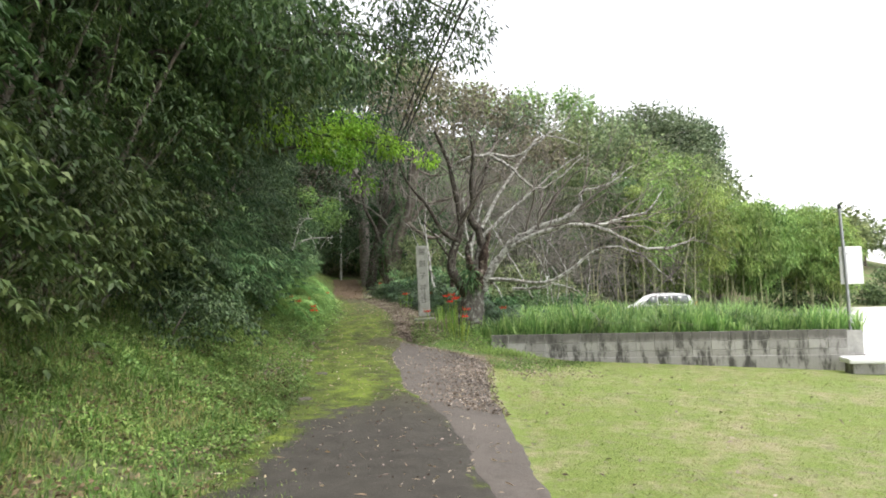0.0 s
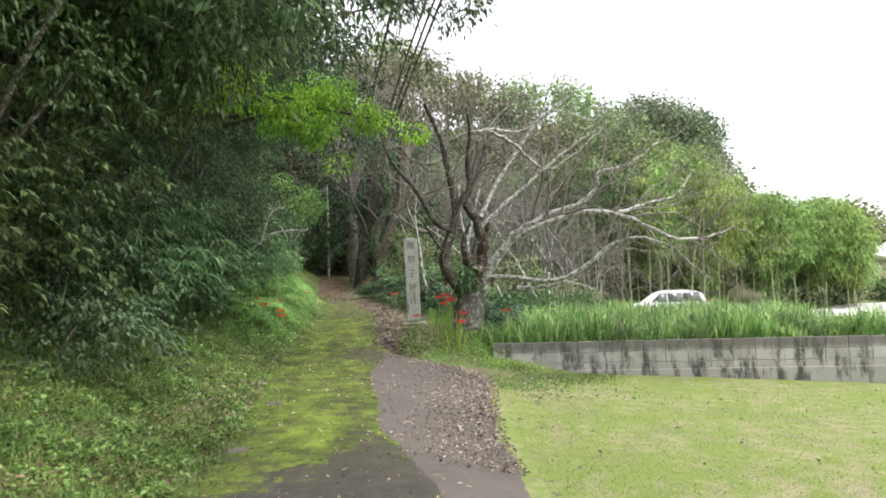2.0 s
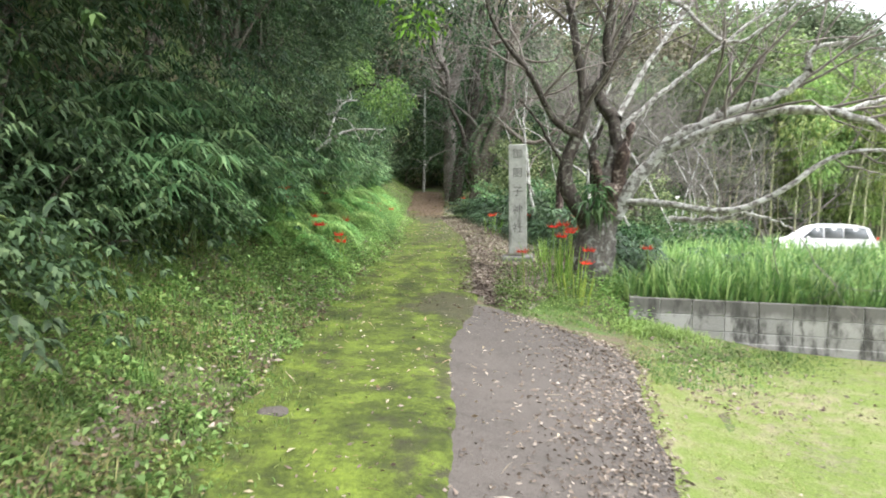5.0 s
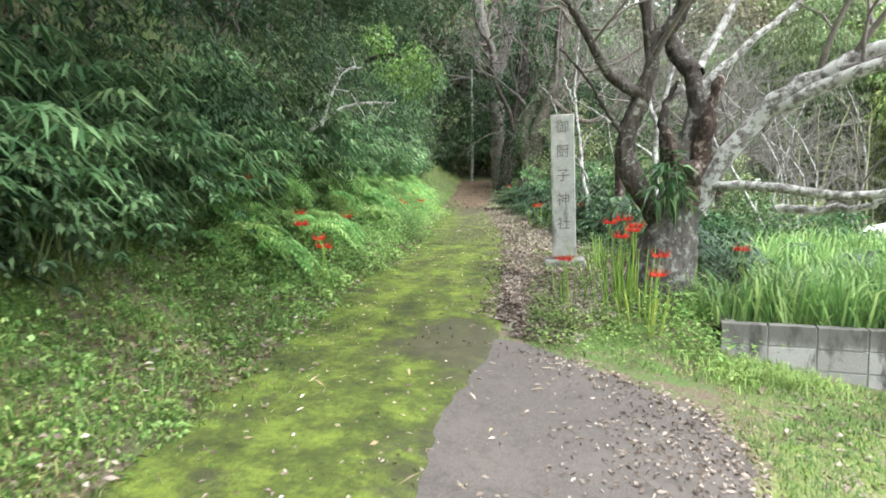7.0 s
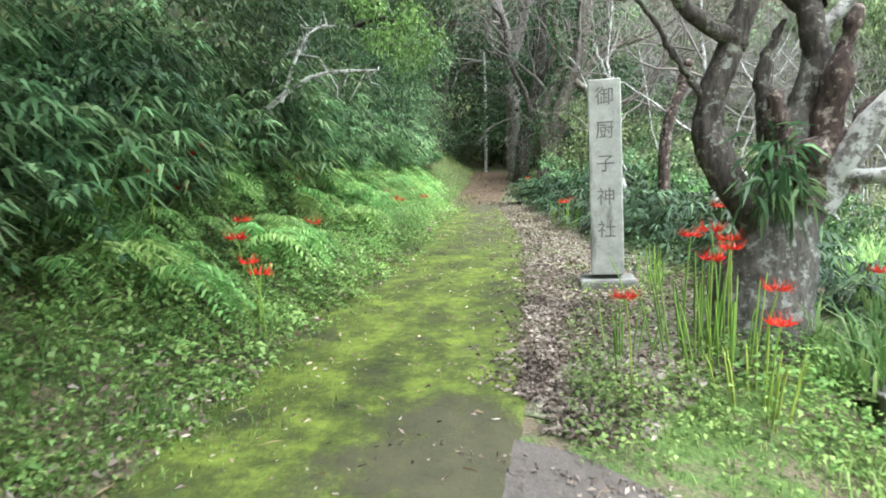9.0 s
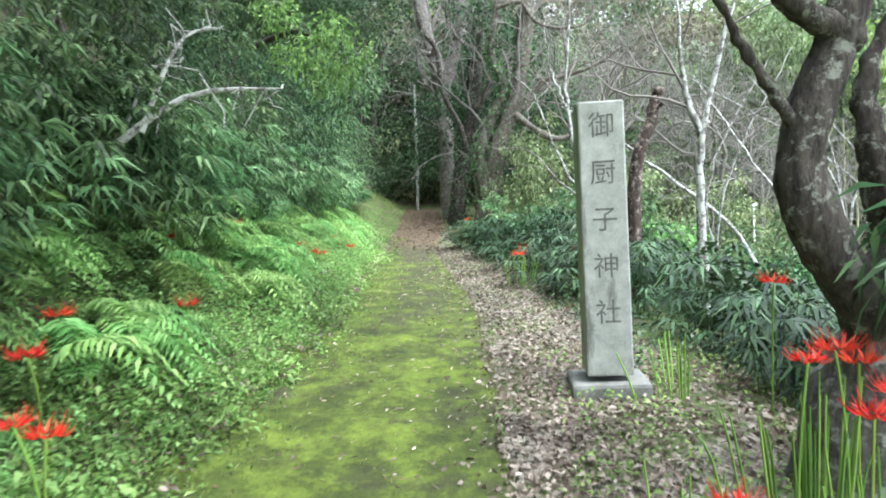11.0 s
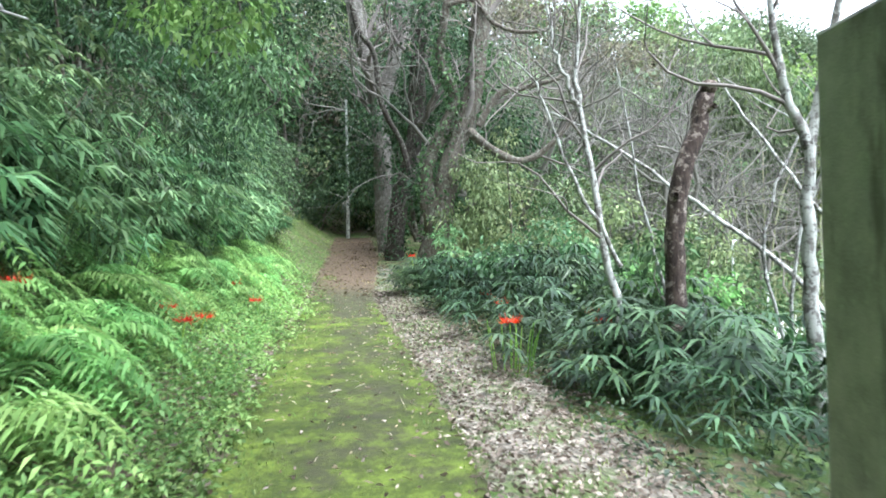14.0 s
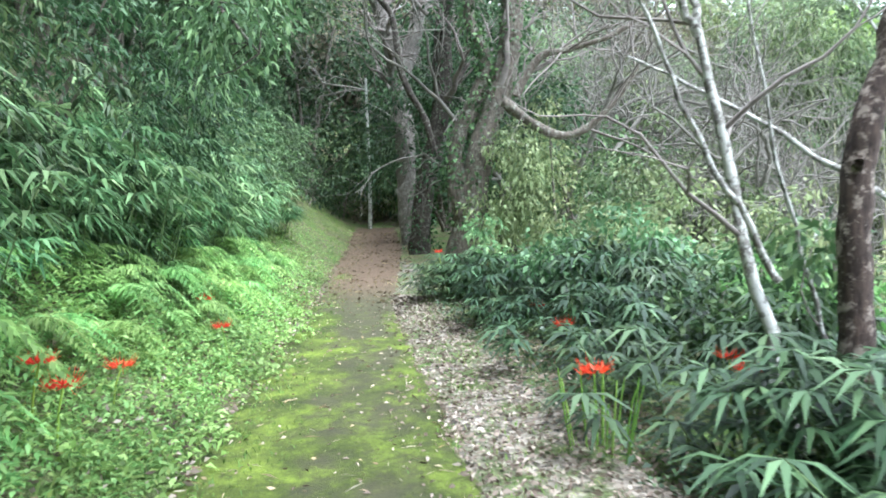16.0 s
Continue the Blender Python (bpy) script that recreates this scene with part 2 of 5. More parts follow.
def make_stone():
    """Weathered granite: mottled grey, pale lichen spots, dark rain streaks."""
    m, nt, b = material("weathered_granite", 0.9)
    co = coords(nt)
    mp = node(nt, "ShaderNodeMapping", Scale=(1.0, 1.0, 0.22))
    nt.links.new(co, mp.inputs["Vector"])
    streak, spot, fine, blot = noise_tex(nt, mp.outputs[0], 9.0, 5.0, 0.65), noise_tex(nt, co, 26.0, 4.0, 0.6), noise_tex(nt, co, 160.0, 3.0), noise_tex(nt, co, 6.0, 5.0, 0.7)
    base = ramp(nt, calc(nt, "ADD", calc(nt, "MULTIPLY", blot, 0.6), calc(nt, "MULTIPLY", fine, 0.4)), (0.36, (0.27, 0.275, 0.24)), (0.64, (0.52, 0.525, 0.47)))
    base = mix(nt, calc(nt, "MULTIPLY", band(nt, spot, 0.55, 0.66), 0.75), base, (0.46, 0.48, 0.41))
    base = mix(nt, calc(nt, "MULTIPLY", band(nt, streak, 0.54, 0.70), 0.7), base, (0.10, 0.10, 0.085))
    nt.links.new(base, b.inputs["Base Color"])
    bump(nt, b, calc(nt, "ADD", calc(nt, "MULTIPLY", spot, 0.6), fine), 0.25, 0.008)
    return m


M_MOSS, M_SOIL, M_LAWN, M_LITTER, M_BLOCK = make_moss(), make_soil(), make_lawn(), make_litter(), make_block()
M_ASPHALT = make_asphalt()
M_LOT = plain("pale_concrete_lot", (0.38, 0.37, 0.35), (0.55, 0.54, 0.51), 1.2, 0.9, 60.0, 0.2)
M_STONE = make_stone()
M_CARVED = plain("carved_dark_stone", (0.085, 0.085, 0.073), (0.2, 0.2, 0.175), 20.0, 0.9, 90.0, 0.3)
M_PLINTH = plain("old_grey_plinth_stone", (0.13, 0.13, 0.115), (0.29, 0.285, 0.26), 7.0, 0.9, 80.0, 0.4)
M_CONCRETE = plain("pale_concrete", (0.3, 0.3, 0.28), (0.48, 0.47, 0.44), 6.0, 0.85, 90.0, 0.3)
M_WHITE = plain("white_paint", (0.72, 0.72, 0.72), (0.82, 0.82, 0.82), 3.0, 0.5, 80.0, 0.05)
M_STEEL = plain("galvanised_steel", (0.28, 0.29, 0.30), (0.42, 0.43, 0.44), 9.0, 0.45, 80.0, 0.1, 0.6)
M_RUBBER = plain("black_rubber", (0.012, 0.012, 0.012), (0.03, 0.03, 0.03), 9.0, 0.7, 80.0, 0.1)
M_BARK = make_bark("dark_cherry_bark", (0.018, 0.014, 0.011), (0.085, 0.072, 0.058), (0.2, 0.205, 0.165), 0.41)
M_BOLE = make_bark("grey_lichened_trunk_bark", (0.045, 0.04, 0.034), (0.14, 0.127, 0.107), (0.27, 0.275, 0.24), 0.43)
M_RED_BARK = make_bark("reddish_dead_bark", (0.02, 0.014, 0.012), (0.1, 0.07, 0.056), (0.3, 0.25, 0.21), 0.43)
M_LIMB = make_bark("lichened_limb_bark", (0.08, 0.07, 0.062), (0.25, 0.235, 0.21), (0.47, 0.47, 0.43), 0.5)
M_TWIG = plain("grey_twigs", (0.10, 0.085, 0.075), (0.27, 0.24, 0.215), 3.0, 0.9, 40.0, 0.0)
M_BROWN_BARK = make_bark("brown_bark", (0.045, 0.036, 0.028), (0.17, 0.145, 0.115), (0.24, 0.25, 0.2), 0.42)
M_PALE_TRUNK = make_bark("pale_brown_trunk_bark", (0.09, 0.08, 0.07), (0.22, 0.2, 0.175), (0.33, 0.32, 0.28), 0.42)
M_PALE_BARK = make_bark("pale_grey_bark", (0.14, 0.14, 0.12), (0.36, 0.36, 0.32), (0.56, 0.57, 0.52), 0.5)
M_STALK = plain("green_stalk", (0.05, 0.09, 0.03), (0.12, 0.17, 0.06), 4.0, 0.6, 30.0, 0.0)
M_CULM = plain("bamboo_culm", (0.16, 0.19, 0.07), (0.42, 0.42, 0.25), 2.0, 0.5, 30.0, 0.0)
L_DARK = leaf_material("dark_evergreen_leaf", (0.02, 0.042, 0.018), (0.044, 0.088, 0.036), (0.1, 0.158, 0.068))
# olive green with some of the overhung bank's shade put into it
L_OLIVE = leaf_material("shade_toned_olive_leaf", (0.03, 0.054, 0.018), (0.062, 0.108, 0.034), (0.115, 0.165, 0.055), 0.55, 0.28)
# deep shade of the hollows is put into this leaf's dark tones
L_SASA = leaf_material("shaded_bamboo_grass_leaf", (0.01, 0.024, 0.009), (0.027, 0.06, 0.023), (0.09, 0.155, 0.068), 0.45, 0.14)
# brighter copy of the same leaf, carrying the light on the bank
L_BANKSASA = leaf_material("lit_bamboo_grass_leaf", (0.055, 0.12, 0.048), (0.13, 0.245, 0.1), (0.25, 0.39, 0.18), 0.5, 0.35)
L_THICKET = leaf_material("thicket_bamboo_leaf", (0.04, 0.085, 0.034), (0.105, 0.19, 0.078), (0.21, 0.32, 0.14))
L_BAMBOO = leaf_material("bamboo_grass_leaf", (0.026, 0.064, 0.026), (0.065, 0.14, 0.054), (0.15, 0.26, 0.105))
L_BRIGHT = leaf_material("fresh_green_leaf", (0.1, 0.26, 0.02), (0.19, 0.44, 0.04), (0.3, 0.56, 0.08), 0.5, 0.45)
L_FROND = leaf_material("fern_frond", (0.11, 0.22, 0.062), (0.23, 0.41, 0.12), (0.36, 0.55, 0.2), 0.55, 0.45)
L_FERN = leaf_material("fern_green", (0.1, 0.19, 0.052), (0.205, 0.34, 0.1), (0.315, 0.46, 0.165), 0.55, 0.4)
L_GRASS = leaf_material("verge_grass_blade", (0.05, 0.095, 0.018), (0.12, 0.205, 0.042), (0.26, 0.29, 0.10), 0.6, 0.3)
L_WEED = leaf_material("small_weed_leaf", (0.065, 0.13, 0.032), (0.14, 0.25, 0.06), (0.25, 0.37, 0.115), 0.6, 0.35)
L_LAWN = make_lawn_blades()
L_IRIS = leaf_material("iris_blade", (0.07, 0.175, 0.055), (0.16, 0.34, 0.1), (0.36, 0.53, 0.2), 0.45, 0.45)
L_PLUME = leaf_material("yellow_green_bamboo", (0.105, 0.18, 0.048), (0.21, 0.325, 0.088), (0.37, 0.485, 0.165), 0.6, 0.4)
# distance haze is put into this green, pale and greyed
L_HILL = leaf_material("hazed_hill_leaf", (0.1, 0.145, 0.065), (0.18, 0.25, 0.11), (0.28, 0.34, 0.165), 0.6, 0.3)
# hill leaf darkened, so the grove's shade sits in its colour
L_GROVE = leaf_material("shaded_grove_leaf", (0.05, 0.085, 0.036), (0.1, 0.16, 0.064), (0.18, 0.25, 0.105), 0.6, 0.3)
# evergreen tone with haze mixed into the colour
L_HAZE = leaf_material("hazed_evergreen_leaf", (0.09, 0.13, 0.07), (0.14, 0.19, 0.1), (0.19, 0.24, 0.13), 0.6, 0.2)
L_DUN = leaf_material("brown_green_brush_leaf", (0.1, 0.095, 0.06), (0.19, 0.18, 0.115), (0.29, 0.275, 0.18), 0.7, 0.3)
L_DRY = leaf_material("dry_fallen_leaf", (0.1, 0.078, 0.056), (0.225, 0.185, 0.142), (0.42, 0.37, 0.3), 0.8, 0.15)
L_BROWN = leaf_material("brown_bank_leaf", (0.06, 0.042, 0.024), (0.14, 0.1, 0.058), (0.27, 0.21, 0.125), 0.8, 0.15)
L_STRAW = leaf_material("yellowed_grass_blade", (0.11, 0.105, 0.035), (0.21, 0.2, 0.07), (0.34, 0.31, 0.14), 0.7, 0.25)
L_PALE = leaf_material("pale_fallen_leaf", (0.26, 0.2, 0.1), (0.4, 0.35, 0.22), (0.56, 0.52, 0.4), 0.7, 0.2)
L_RED = leaf_material("spider_lily_red", (0.5, 0.02, 0.01), (0.68, 0.05, 0.02), (0.8, 0.12, 0.05), 0.5, 0.3, 0.01)
L_STEM = leaf_material("lily_stem_green", (0.12, 0.22, 0.03), (0.2, 0.32, 0.05), (0.3, 0.4, 0.09), 0.5, 0.15)


# ---- shape helpers ----
class Geo:
    """Collects vertices and polygons for one mesh."""

    def __init__(self):
        self.v, self.f, self.n = [], [], 0

    def add(self, verts, faces):
        verts = np.asarray(verts, float)
        self.v.append(verts)
        self.f.append(np.asarray(faces, int) + self.n)
        self.n += len(verts)

    def mesh(self, name, mat, smooth=False):
        me = bpy.data.meshes.new(name)
        verts = np.concatenate(self.v)
        me.vertices.add(len(verts))
        me.vertices.foreach_set("co", verts.astype(np.float32).ravel())
        sizes = np.concatenate([np.full(len(f), f.shape[1]) for f in self.f])
        loops = np.concatenate([f.ravel() for f in self.f])
        me.loops.add(len(loops))
        me.loops.foreach_set("vertex_index", loops.astype(np.int32))
        me.polygons.add(len(sizes))
        me.polygons.foreach_set("loop_start", (np.cumsum(sizes) - sizes).astype(np.int32))
        me.update(calc_edges=True)
        me.materials.append(mat)
        if smooth:
            me.polygons.foreach_set("use_smooth", np.ones(len(sizes), bool))
        return me


def part(name, geo, mat, parent=None, label="", smooth=False, at=None):
    """One mesh object, from a Geo, a bmesh or a mesh, under a thing or a part."""
    if isinstance(geo, Geo):
        me = geo.mesh(name, mat, smooth)
    elif isinstance(geo, bpy.types.Mesh):
        me = geo
    else:
        me = bpy.data.meshes.new(name)
        geo.to_mesh(me)
        geo.free()
        me.materials.append(mat)
        if smooth:
            me.polygons.foreach_set("use_smooth", np.ones(len(me.polygons), bool))
    ob = new(name, me)
    if at is not None:
        ob.matrix_basis = at
    ob.parent = parent
    if label:
        ob["label"] = label
    return ob


def thing(name, label, category, group="", at=(0, 0, 0), turn=0.0, kind=""):
    ob = new(name)
    ob.matrix_basis = pose(*at, 0, 0, turn)
    return tagged(ob, label, category, group, kind)


def box(bm, size, at, bevel=0.0, turn=None):
    r = bmesh.ops.create_cube(bm, size=1.0, matrix=Matrix.Translation(at) @ (turn or Matrix()) @ Matrix.Diagonal((*size, 1)))
    if bevel:
        edges = {e for v in r["verts"] for e in v.link_edges}
        bmesh.ops.bevel(bm, geom=list(edges), offset=bevel, segments=2, affect="EDGES", profile=0.5)
    return bm


def unit(v):
    return v / (np.linalg.norm(v, axis=-1, keepdims=True) + 1e-9)


def tube(geo, pts, radii, sides=6, knots=0.0):
    """A tapered tube along a line of points; knots makes it lumpy."""
    pts = np.asarray(pts, float)
    d = unit(np.gradient(pts, axis=0))
    a = np.cross(d[0], (1.0, 0, 0) if abs(d[0][2]) > 0.7 else (0, 0, 1.0))
    axes = []
    for k in range(len(pts)):
        a = unit(a - d[k] * np.dot(a, d[k]))
        axes.append(a)
    a = np.array(axes)
    b = np.cross(d, a)
    ang = np.linspace(0, 2 * np.pi, sides, endpoint=False)
    ring = a[:, None] * np.cos(ang)[None, :, None] + b[:, None] * np.sin(ang)[None, :, None]
    r = np.asarray(radii, float)[:, None, None]
    if knots:
        k = np.arange(len(pts))[:, None]
        lump = np.sin(ang * 3 + k * 0.5) * 0.5 + np.sin(ang * 2 - k * 0.9 + 1.3) * 0.6 + np.sin(ang * 5 + k * 1.7) * 0.3
        r = r * (1 + knots * lump)[:, :, None]
    v = pts[:, None] + ring * r
    n = len(pts)
    i, j = np.meshgrid(np.arange(n - 1), np.arange(sides), indexing="ij")
    i, j, k = i.ravel(), j.ravel(), ((j + 1) % sides).ravel()
    geo.add(v.reshape(-1, 3), np.stack([i * sides + j, i * sides + k, (i + 1) * sides + k, (i + 1) * sides + j], 1))


def smooth_line(pts, n):
    """Points along a smooth curve through pts."""
    pts = np.asarray(pts, float)
    t = np.linspace(0, len(pts) - 1, n)
    out = []
    for u in t:
        i = min(int(u), len(pts) - 2)
        w = u - i
        p0, p1, p2, p3 = pts[max(i - 1, 0)], pts[i], pts[i + 1], pts[min(i + 2, len(pts) - 1)]
        out.append(0.5 * (2 * p1 + (p2 - p0) * w + (2 * p0 - 5 * p1 + 4 * p2 - p3) * w * w + (3 * p1 - p0 - 3 * p2 + p3) * w ** 3))
    return np.array(out)


def leaves(geo, base, way, length, width, rng, droop=0.3, level=False):
    """Many pointed leaves, each one folded along its rib and bent down."""
    n = len(base)
    way = unit(way)
    side = unit(np.cross(way, [0, 0, 1.0] + rng.normal(size=(n, 3)) * (0.25 if level else 9.0)))
    up = np.cross(side, way)
    length = np.broadcast_to(length, n)[:, None]
    width = np.broadcast_to(width, n)[:, None]
    mid = base + way * length * 0.45 + up * width * 0.25
    tip = base + way * length + [0, 0, -1] * length * droop
    v = np.stack([base, mid + side * width * 0.5, tip, mid - side * width * 0.5], 1).reshape(-1, 3)
    geo.add(v, np.arange(n * 4).reshape(-1, 4))


def blades(geo, base, way, length, width, rng, bend=0.5):
    """Grass-like blades: broad at the foot, bent over at the tip."""
    n = len(base)
    side = unit(np.cross(way, [0, 0, 1.0] + rng.normal(size=(n, 3)) * 0.05))
    length, width = np.broadcast_to(length, n)[:, None], np.broadcast_to(width, n)[:, None]
    w = unit(way)
    flat = w * [1, 1, 0]
    mid = base + w * length * 0.55
    tip = base + w * length * (1 - 0.25 * bend) + flat * length * bend * 0.7 + [0, 0, -1] * length * 0.25 * bend
    v = np.stack([base - side * width * 0.5, base + side * width * 0.5, mid + side * width * 0.4, mid - side * width * 0.4, tip], 1).reshape(-1, 3)
    k = np.arange(n)[:, None] * 5
    geo.add(v, k + [[0, 1, 2, 3]])
    geo.f.append(k + [[3, 2, 4]] + geo.n - len(v))


def blob_leaves(geo, c, r, n, length, width, rng, droop=0.4, outward=0.6):
    """Leaves over an uneven clump with gaps."""
    u = unit(rng.normal(size=(n, 3)))
    lump = 1 + 0.3 * np.sin(u[:, 0] * 5 + c[0] * 3) * np.sin(u[:, 1] * 6 + c[1] * 5) + 0.2 * np.sin(u[:, 2] * 9 + c[2] * 7)
    rad = (0.45 + 0.55 * rng.random(n) ** 0.6) * lump
    p = np.asarray(c) + u * rad[:, None] * np.asarray(r)
    way = u * outward + rng.normal(size=(n, 3)) * 0.55 + [0, 0, -droop]
    leaves(geo, p, way, length * (0.6 + 0.7 * rng.random(n)), width * (0.7 + 0.6 * rng.random(n)), rng, droop * 0.5)


def grow(geo, p, d, r, length, depth, rng, lift=0.15, split=0.75, wob=0.35, kids=3, thin=0.55):
    """A branch with its side branches, thinning outwards."""
    n = 5 if depth > 1 else 3
    pts, dirs = [np.array(p, float)], []
    d = unit(np.array(d, float))
    for k in range(n):
        d = unit(d + rng.normal(size=3) * wob * 0.5 + [0, 0, lift * 0.3])
        dirs.append(d)
        pts.append(pts[-1] + d * length / n)
    radii = np.linspace(r, r * thin * 0.8, n + 1)
    tube(geo, pts, radii, 6 if r > 0.03 else (4 if r > 0.012 else 3))
    if depth <= 0:
        return
    for k in range(kids):
        i = int(rng.integers(1, n + 1)) if k else n
        nd = unit(dirs[i - 1] + rng.normal(size=3) * split + [0, 0, lift])
        grow(geo, pts[i], nd, radii[i] * (0.75 if k else 0.95), length * (0.55 + 0.3 * rng.random()), depth - 1, rng, lift, split, wob, kids, thin)


# ---- ground plan ----
def smooth(a, b, x):
    t = np.clip((np.asarray(x, float) - a) / (b - a), 0, 1)
    return t * t * (3 - 2 * t)


def rise(y):
    """Height of the path along its length."""
    return np.interp(y, [-20, 0, 2, 8.3, 13.6, 17.5, 19, 31.6, 42, 60], [0, 0, 0.02, 0.25, 0.49, 0.80, 0.9, 1.42, 2.35, 3.3])


def path_left(y):
    return np.interp(y, [-20, 0, 5, 8.7, 12, 14, 16.5, 19.3, 22.5, 27, 32, 36, 45, 60], [-1.6, -1.7, -1.8, -1.98, -2.5, -2.7, -2.95, -3.1, -3.75, -4.45, -5.4, -6.0, -7.6, -11])


def path_right(y):
    return np.interp(y, [-20, 0, 5, 7.4, 8.9, 12.5, 14, 15.2, 17.2, 19.6, 22, 25.6, 28.6, 36, 45, 60], [0.4, 0.4, 0.36, 0.05, -0.5, -0.98, -0.9, -0.97, -1.28, -1.55, -2.03, -2.85, -3.5, -4.4, -6, -9])


def height(x, y):
    """The lie of the land: bank to one side, lawn falling away to the other."""
    x, y = np.asarray(x, float), np.asarray(y, float)
    h = rise(y)
    c = (path_left(y) + path_right(y)) / 2
    lawn = np.clip(-0.05 * (x - 1.5), -0.42, 0.0)
    front = np.maximum(np.minimum(h - (x - c - 0.5) * 0.16, h), lawn)
    s = smooth(0.2, 2.6, x + (y - 17) * 0.05)
    back = h + (np.where(y > 26, -0.42, lawn) - h) * s
    start = 14.3 + 0.85 * smooth(0.3, 0.95, x)
    w = smooth(0.0, 1.0, (y - start) / (15.5 - start))
    back = back - 0.07 * smooth(-1.4, -0.7, x)
    z = front * (1 - w) + back * w
    dx = np.maximum(path_left(y) - x, 0)
    bank = 0.40 * dx + 0.28 * np.maximum(dx - 0.8, 0) ** 1.3
    hill = 24 * np.exp(-((x / 42.0) ** 2)) * smooth(44, 95, y) * (1 - smooth(120, 300, y))
    return z + np.minimum(bank, 4.5) * (0.8 + 0.55 * smooth(8, 15, y)) * (1 - smooth(60, 200, np.abs(x) + np.abs(y))) + hill


def sheet(name, xs, ys, inside, lift, mat, **tags):
    """A piece of ground surface: grid cells whose middle is inside."""
    X, Y = np.meshgrid(xs, ys, indexing="ij")
    Z = height(X, Y) + lift
    nx, ny = X.shape
    i, j = np.meshgrid(np.arange(nx - 1), np.arange(ny - 1), indexing="ij")
    mx, my = (X[:-1, :-1] + X[1:, 1:]) / 2, (Y[:-1, :-1] + Y[1:, 1:]) / 2
    keep = inside(mx, my)
    i, j = i[keep], j[keep]
    g = Geo()
    g.add(np.stack([X, Y, Z], -1).reshape(-1, 3), np.stack([i * ny + j, (i + 1) * ny + j, (i + 1) * ny + j + 1, i * ny + j + 1], 1))
    ob = part(name, g, mat, smooth=True)
    return tagged(ob, **tags)


def strip(name, ys, left, right, n, lift, mat, rough_edge=0.08, cushion=0.0, **tags):
    """A surface between two edge lines, with frayed edges."""
    g = Geo()
    rows = []
    for y in ys:
        wl_, wr_ = (noise.noise((y * 1.7, k, 0)) * rough_edge * 1.6 + noise.noise((y * 7, k, 3)) * rough_edge for k in (0.3, 9.3))
        a, b = left(y) + wl_, right(y) + wr_ * (0.2 if cushion else 1.0)
        xs = np.linspace(a, b, n)
        zz = height(xs, np.full(n, y)) + lift + cushion * np.array([noise.noise((q * 3.1, y * 3.1, 1.0)) + 0.6 * noise.noise((q * 9.0, y * 9.0, 2.0)) for q in xs])
        zz[0] -= lift + 0.01
        zz[-1] -= lift + 0.01
        rows.append(np.stack([xs, np.full(n, y), zz], 1))
    m = len(rows)
    i, j = np.meshgrid(np.arange(m - 1), np.arange(n - 1), indexing="ij")
    i, j = i.ravel(), j.ravel()
    g.add(np.concatenate(rows), np.stack([i * n + j, i * n + j + 1, (i + 1) * n + j + 1, (i + 1) * n + j], 1))
    ob = part(name, g, mat, smooth=True)
    u = np.tile(np.linspace(0, 1, n), m)
    rim = ob.data.attributes.new("rim", "FLOAT", "POINT")
    rim.data.foreach_set("value", (0.12 * np.clip(1 - u / 0.12, 0, 1) + 0.28 * np.clip((u - 0.6) / 0.4, 0, 1) ** 1.6).astype(np.float32))
    ac = ob.data.attributes.new("across", "FLOAT", "POINT")
    ac.data.foreach_set("value", u.astype(np.float32))
    return tagged(ob, **tags)


# one sheet of ground to the horizon
def spaced(lo, near_lo, near_hi, hi, step):
    a = np.arange(near_lo, near_hi, step)
    b = near_hi + (hi - near_hi) * np.linspace(0, 1, 26) ** 2.2
    c = near_lo + (lo - near_lo) * np.linspace(0, 1, 26)[1:] ** 2.2
    return np.concatenate([c[::-1], a, b])


sheet("ground", spaced(-900, -9, 12, 900, 0.25), spaced(-900, -4, 46, 1500, 0.25), lambda x, y: x == x, 0.0, M_SOIL,
      label="brown and green verge soil with weeds and litter", category="ground", kind="structure")
YS = np.concatenate([np.arange(-6, 4, 0.2), np.arange(4, 28, 0.07), np.arange(28, 45, 0.2)])
strip("path", YS, path_left, path_right, 36, 0.026, M_MOSS, 0.15, 0.012,
      label="old asphalt footpath thickly overgrown with yellow-green moss", category="path", kind="structure")


def apron_right(y):
    return np.interp(y, [-20, 0, 5, 6.8, 9.7, 12.8, 13.6, 14.3], [0.8, 0.8, 0.8, 0.76, 0.72, 0.9, 0.75, -0.6])


strip("asphalt_apron", np.arange(-6, 14.3, 0.12), lambda y: path_right(y) - 0.4, apron_right, 14, 0.014, M_ASPHALT, 0.03,
      label="bare dark grey asphalt apron beside the mossy path", category="path", kind="structure")
strip("lawn", np.arange(-8, 15.0, 0.2), lambda y: apron_right(min(y, 12.8)) - 0.35 + 1.9 * float(smooth(12.2, 14.9, y)), lambda y: 12.0 + 0 * y, 90, 0.006, M_LAWN, 0.26,
      label="short mown lawn, green with straw-coloured patches", category="lawn", kind="structure")
strip("leaf_litter", np.arange(14.6, 34, 0.15), lambda y: path_right(y) - 0.05, lambda y: path_right(y) + np.interp(y, [14.6, 16, 17.5, 19, 21.7, 25.5, 28, 34], [0.7, 1.5, 1.75, 1.5, 1.0, 0.8, 0.75, 0.3]), 10, 0.012, M_LITTER, 0.12,
      label="brown dead leaves lying beside the mossy path", category="leaf litter", kind="structure")
sheet("parking_lot", np.linspace(6, 80, 60), np.linspace(27, 60, 40), lambda x, y: (x > 11 - (y - 27) * 0.9) & (y < np.interp(x, [18, 27], [40, 47])), 0.02, M_LOT,
      label="pale concrete parking lot behind the iris bed", category="parking lot", kind="structure")
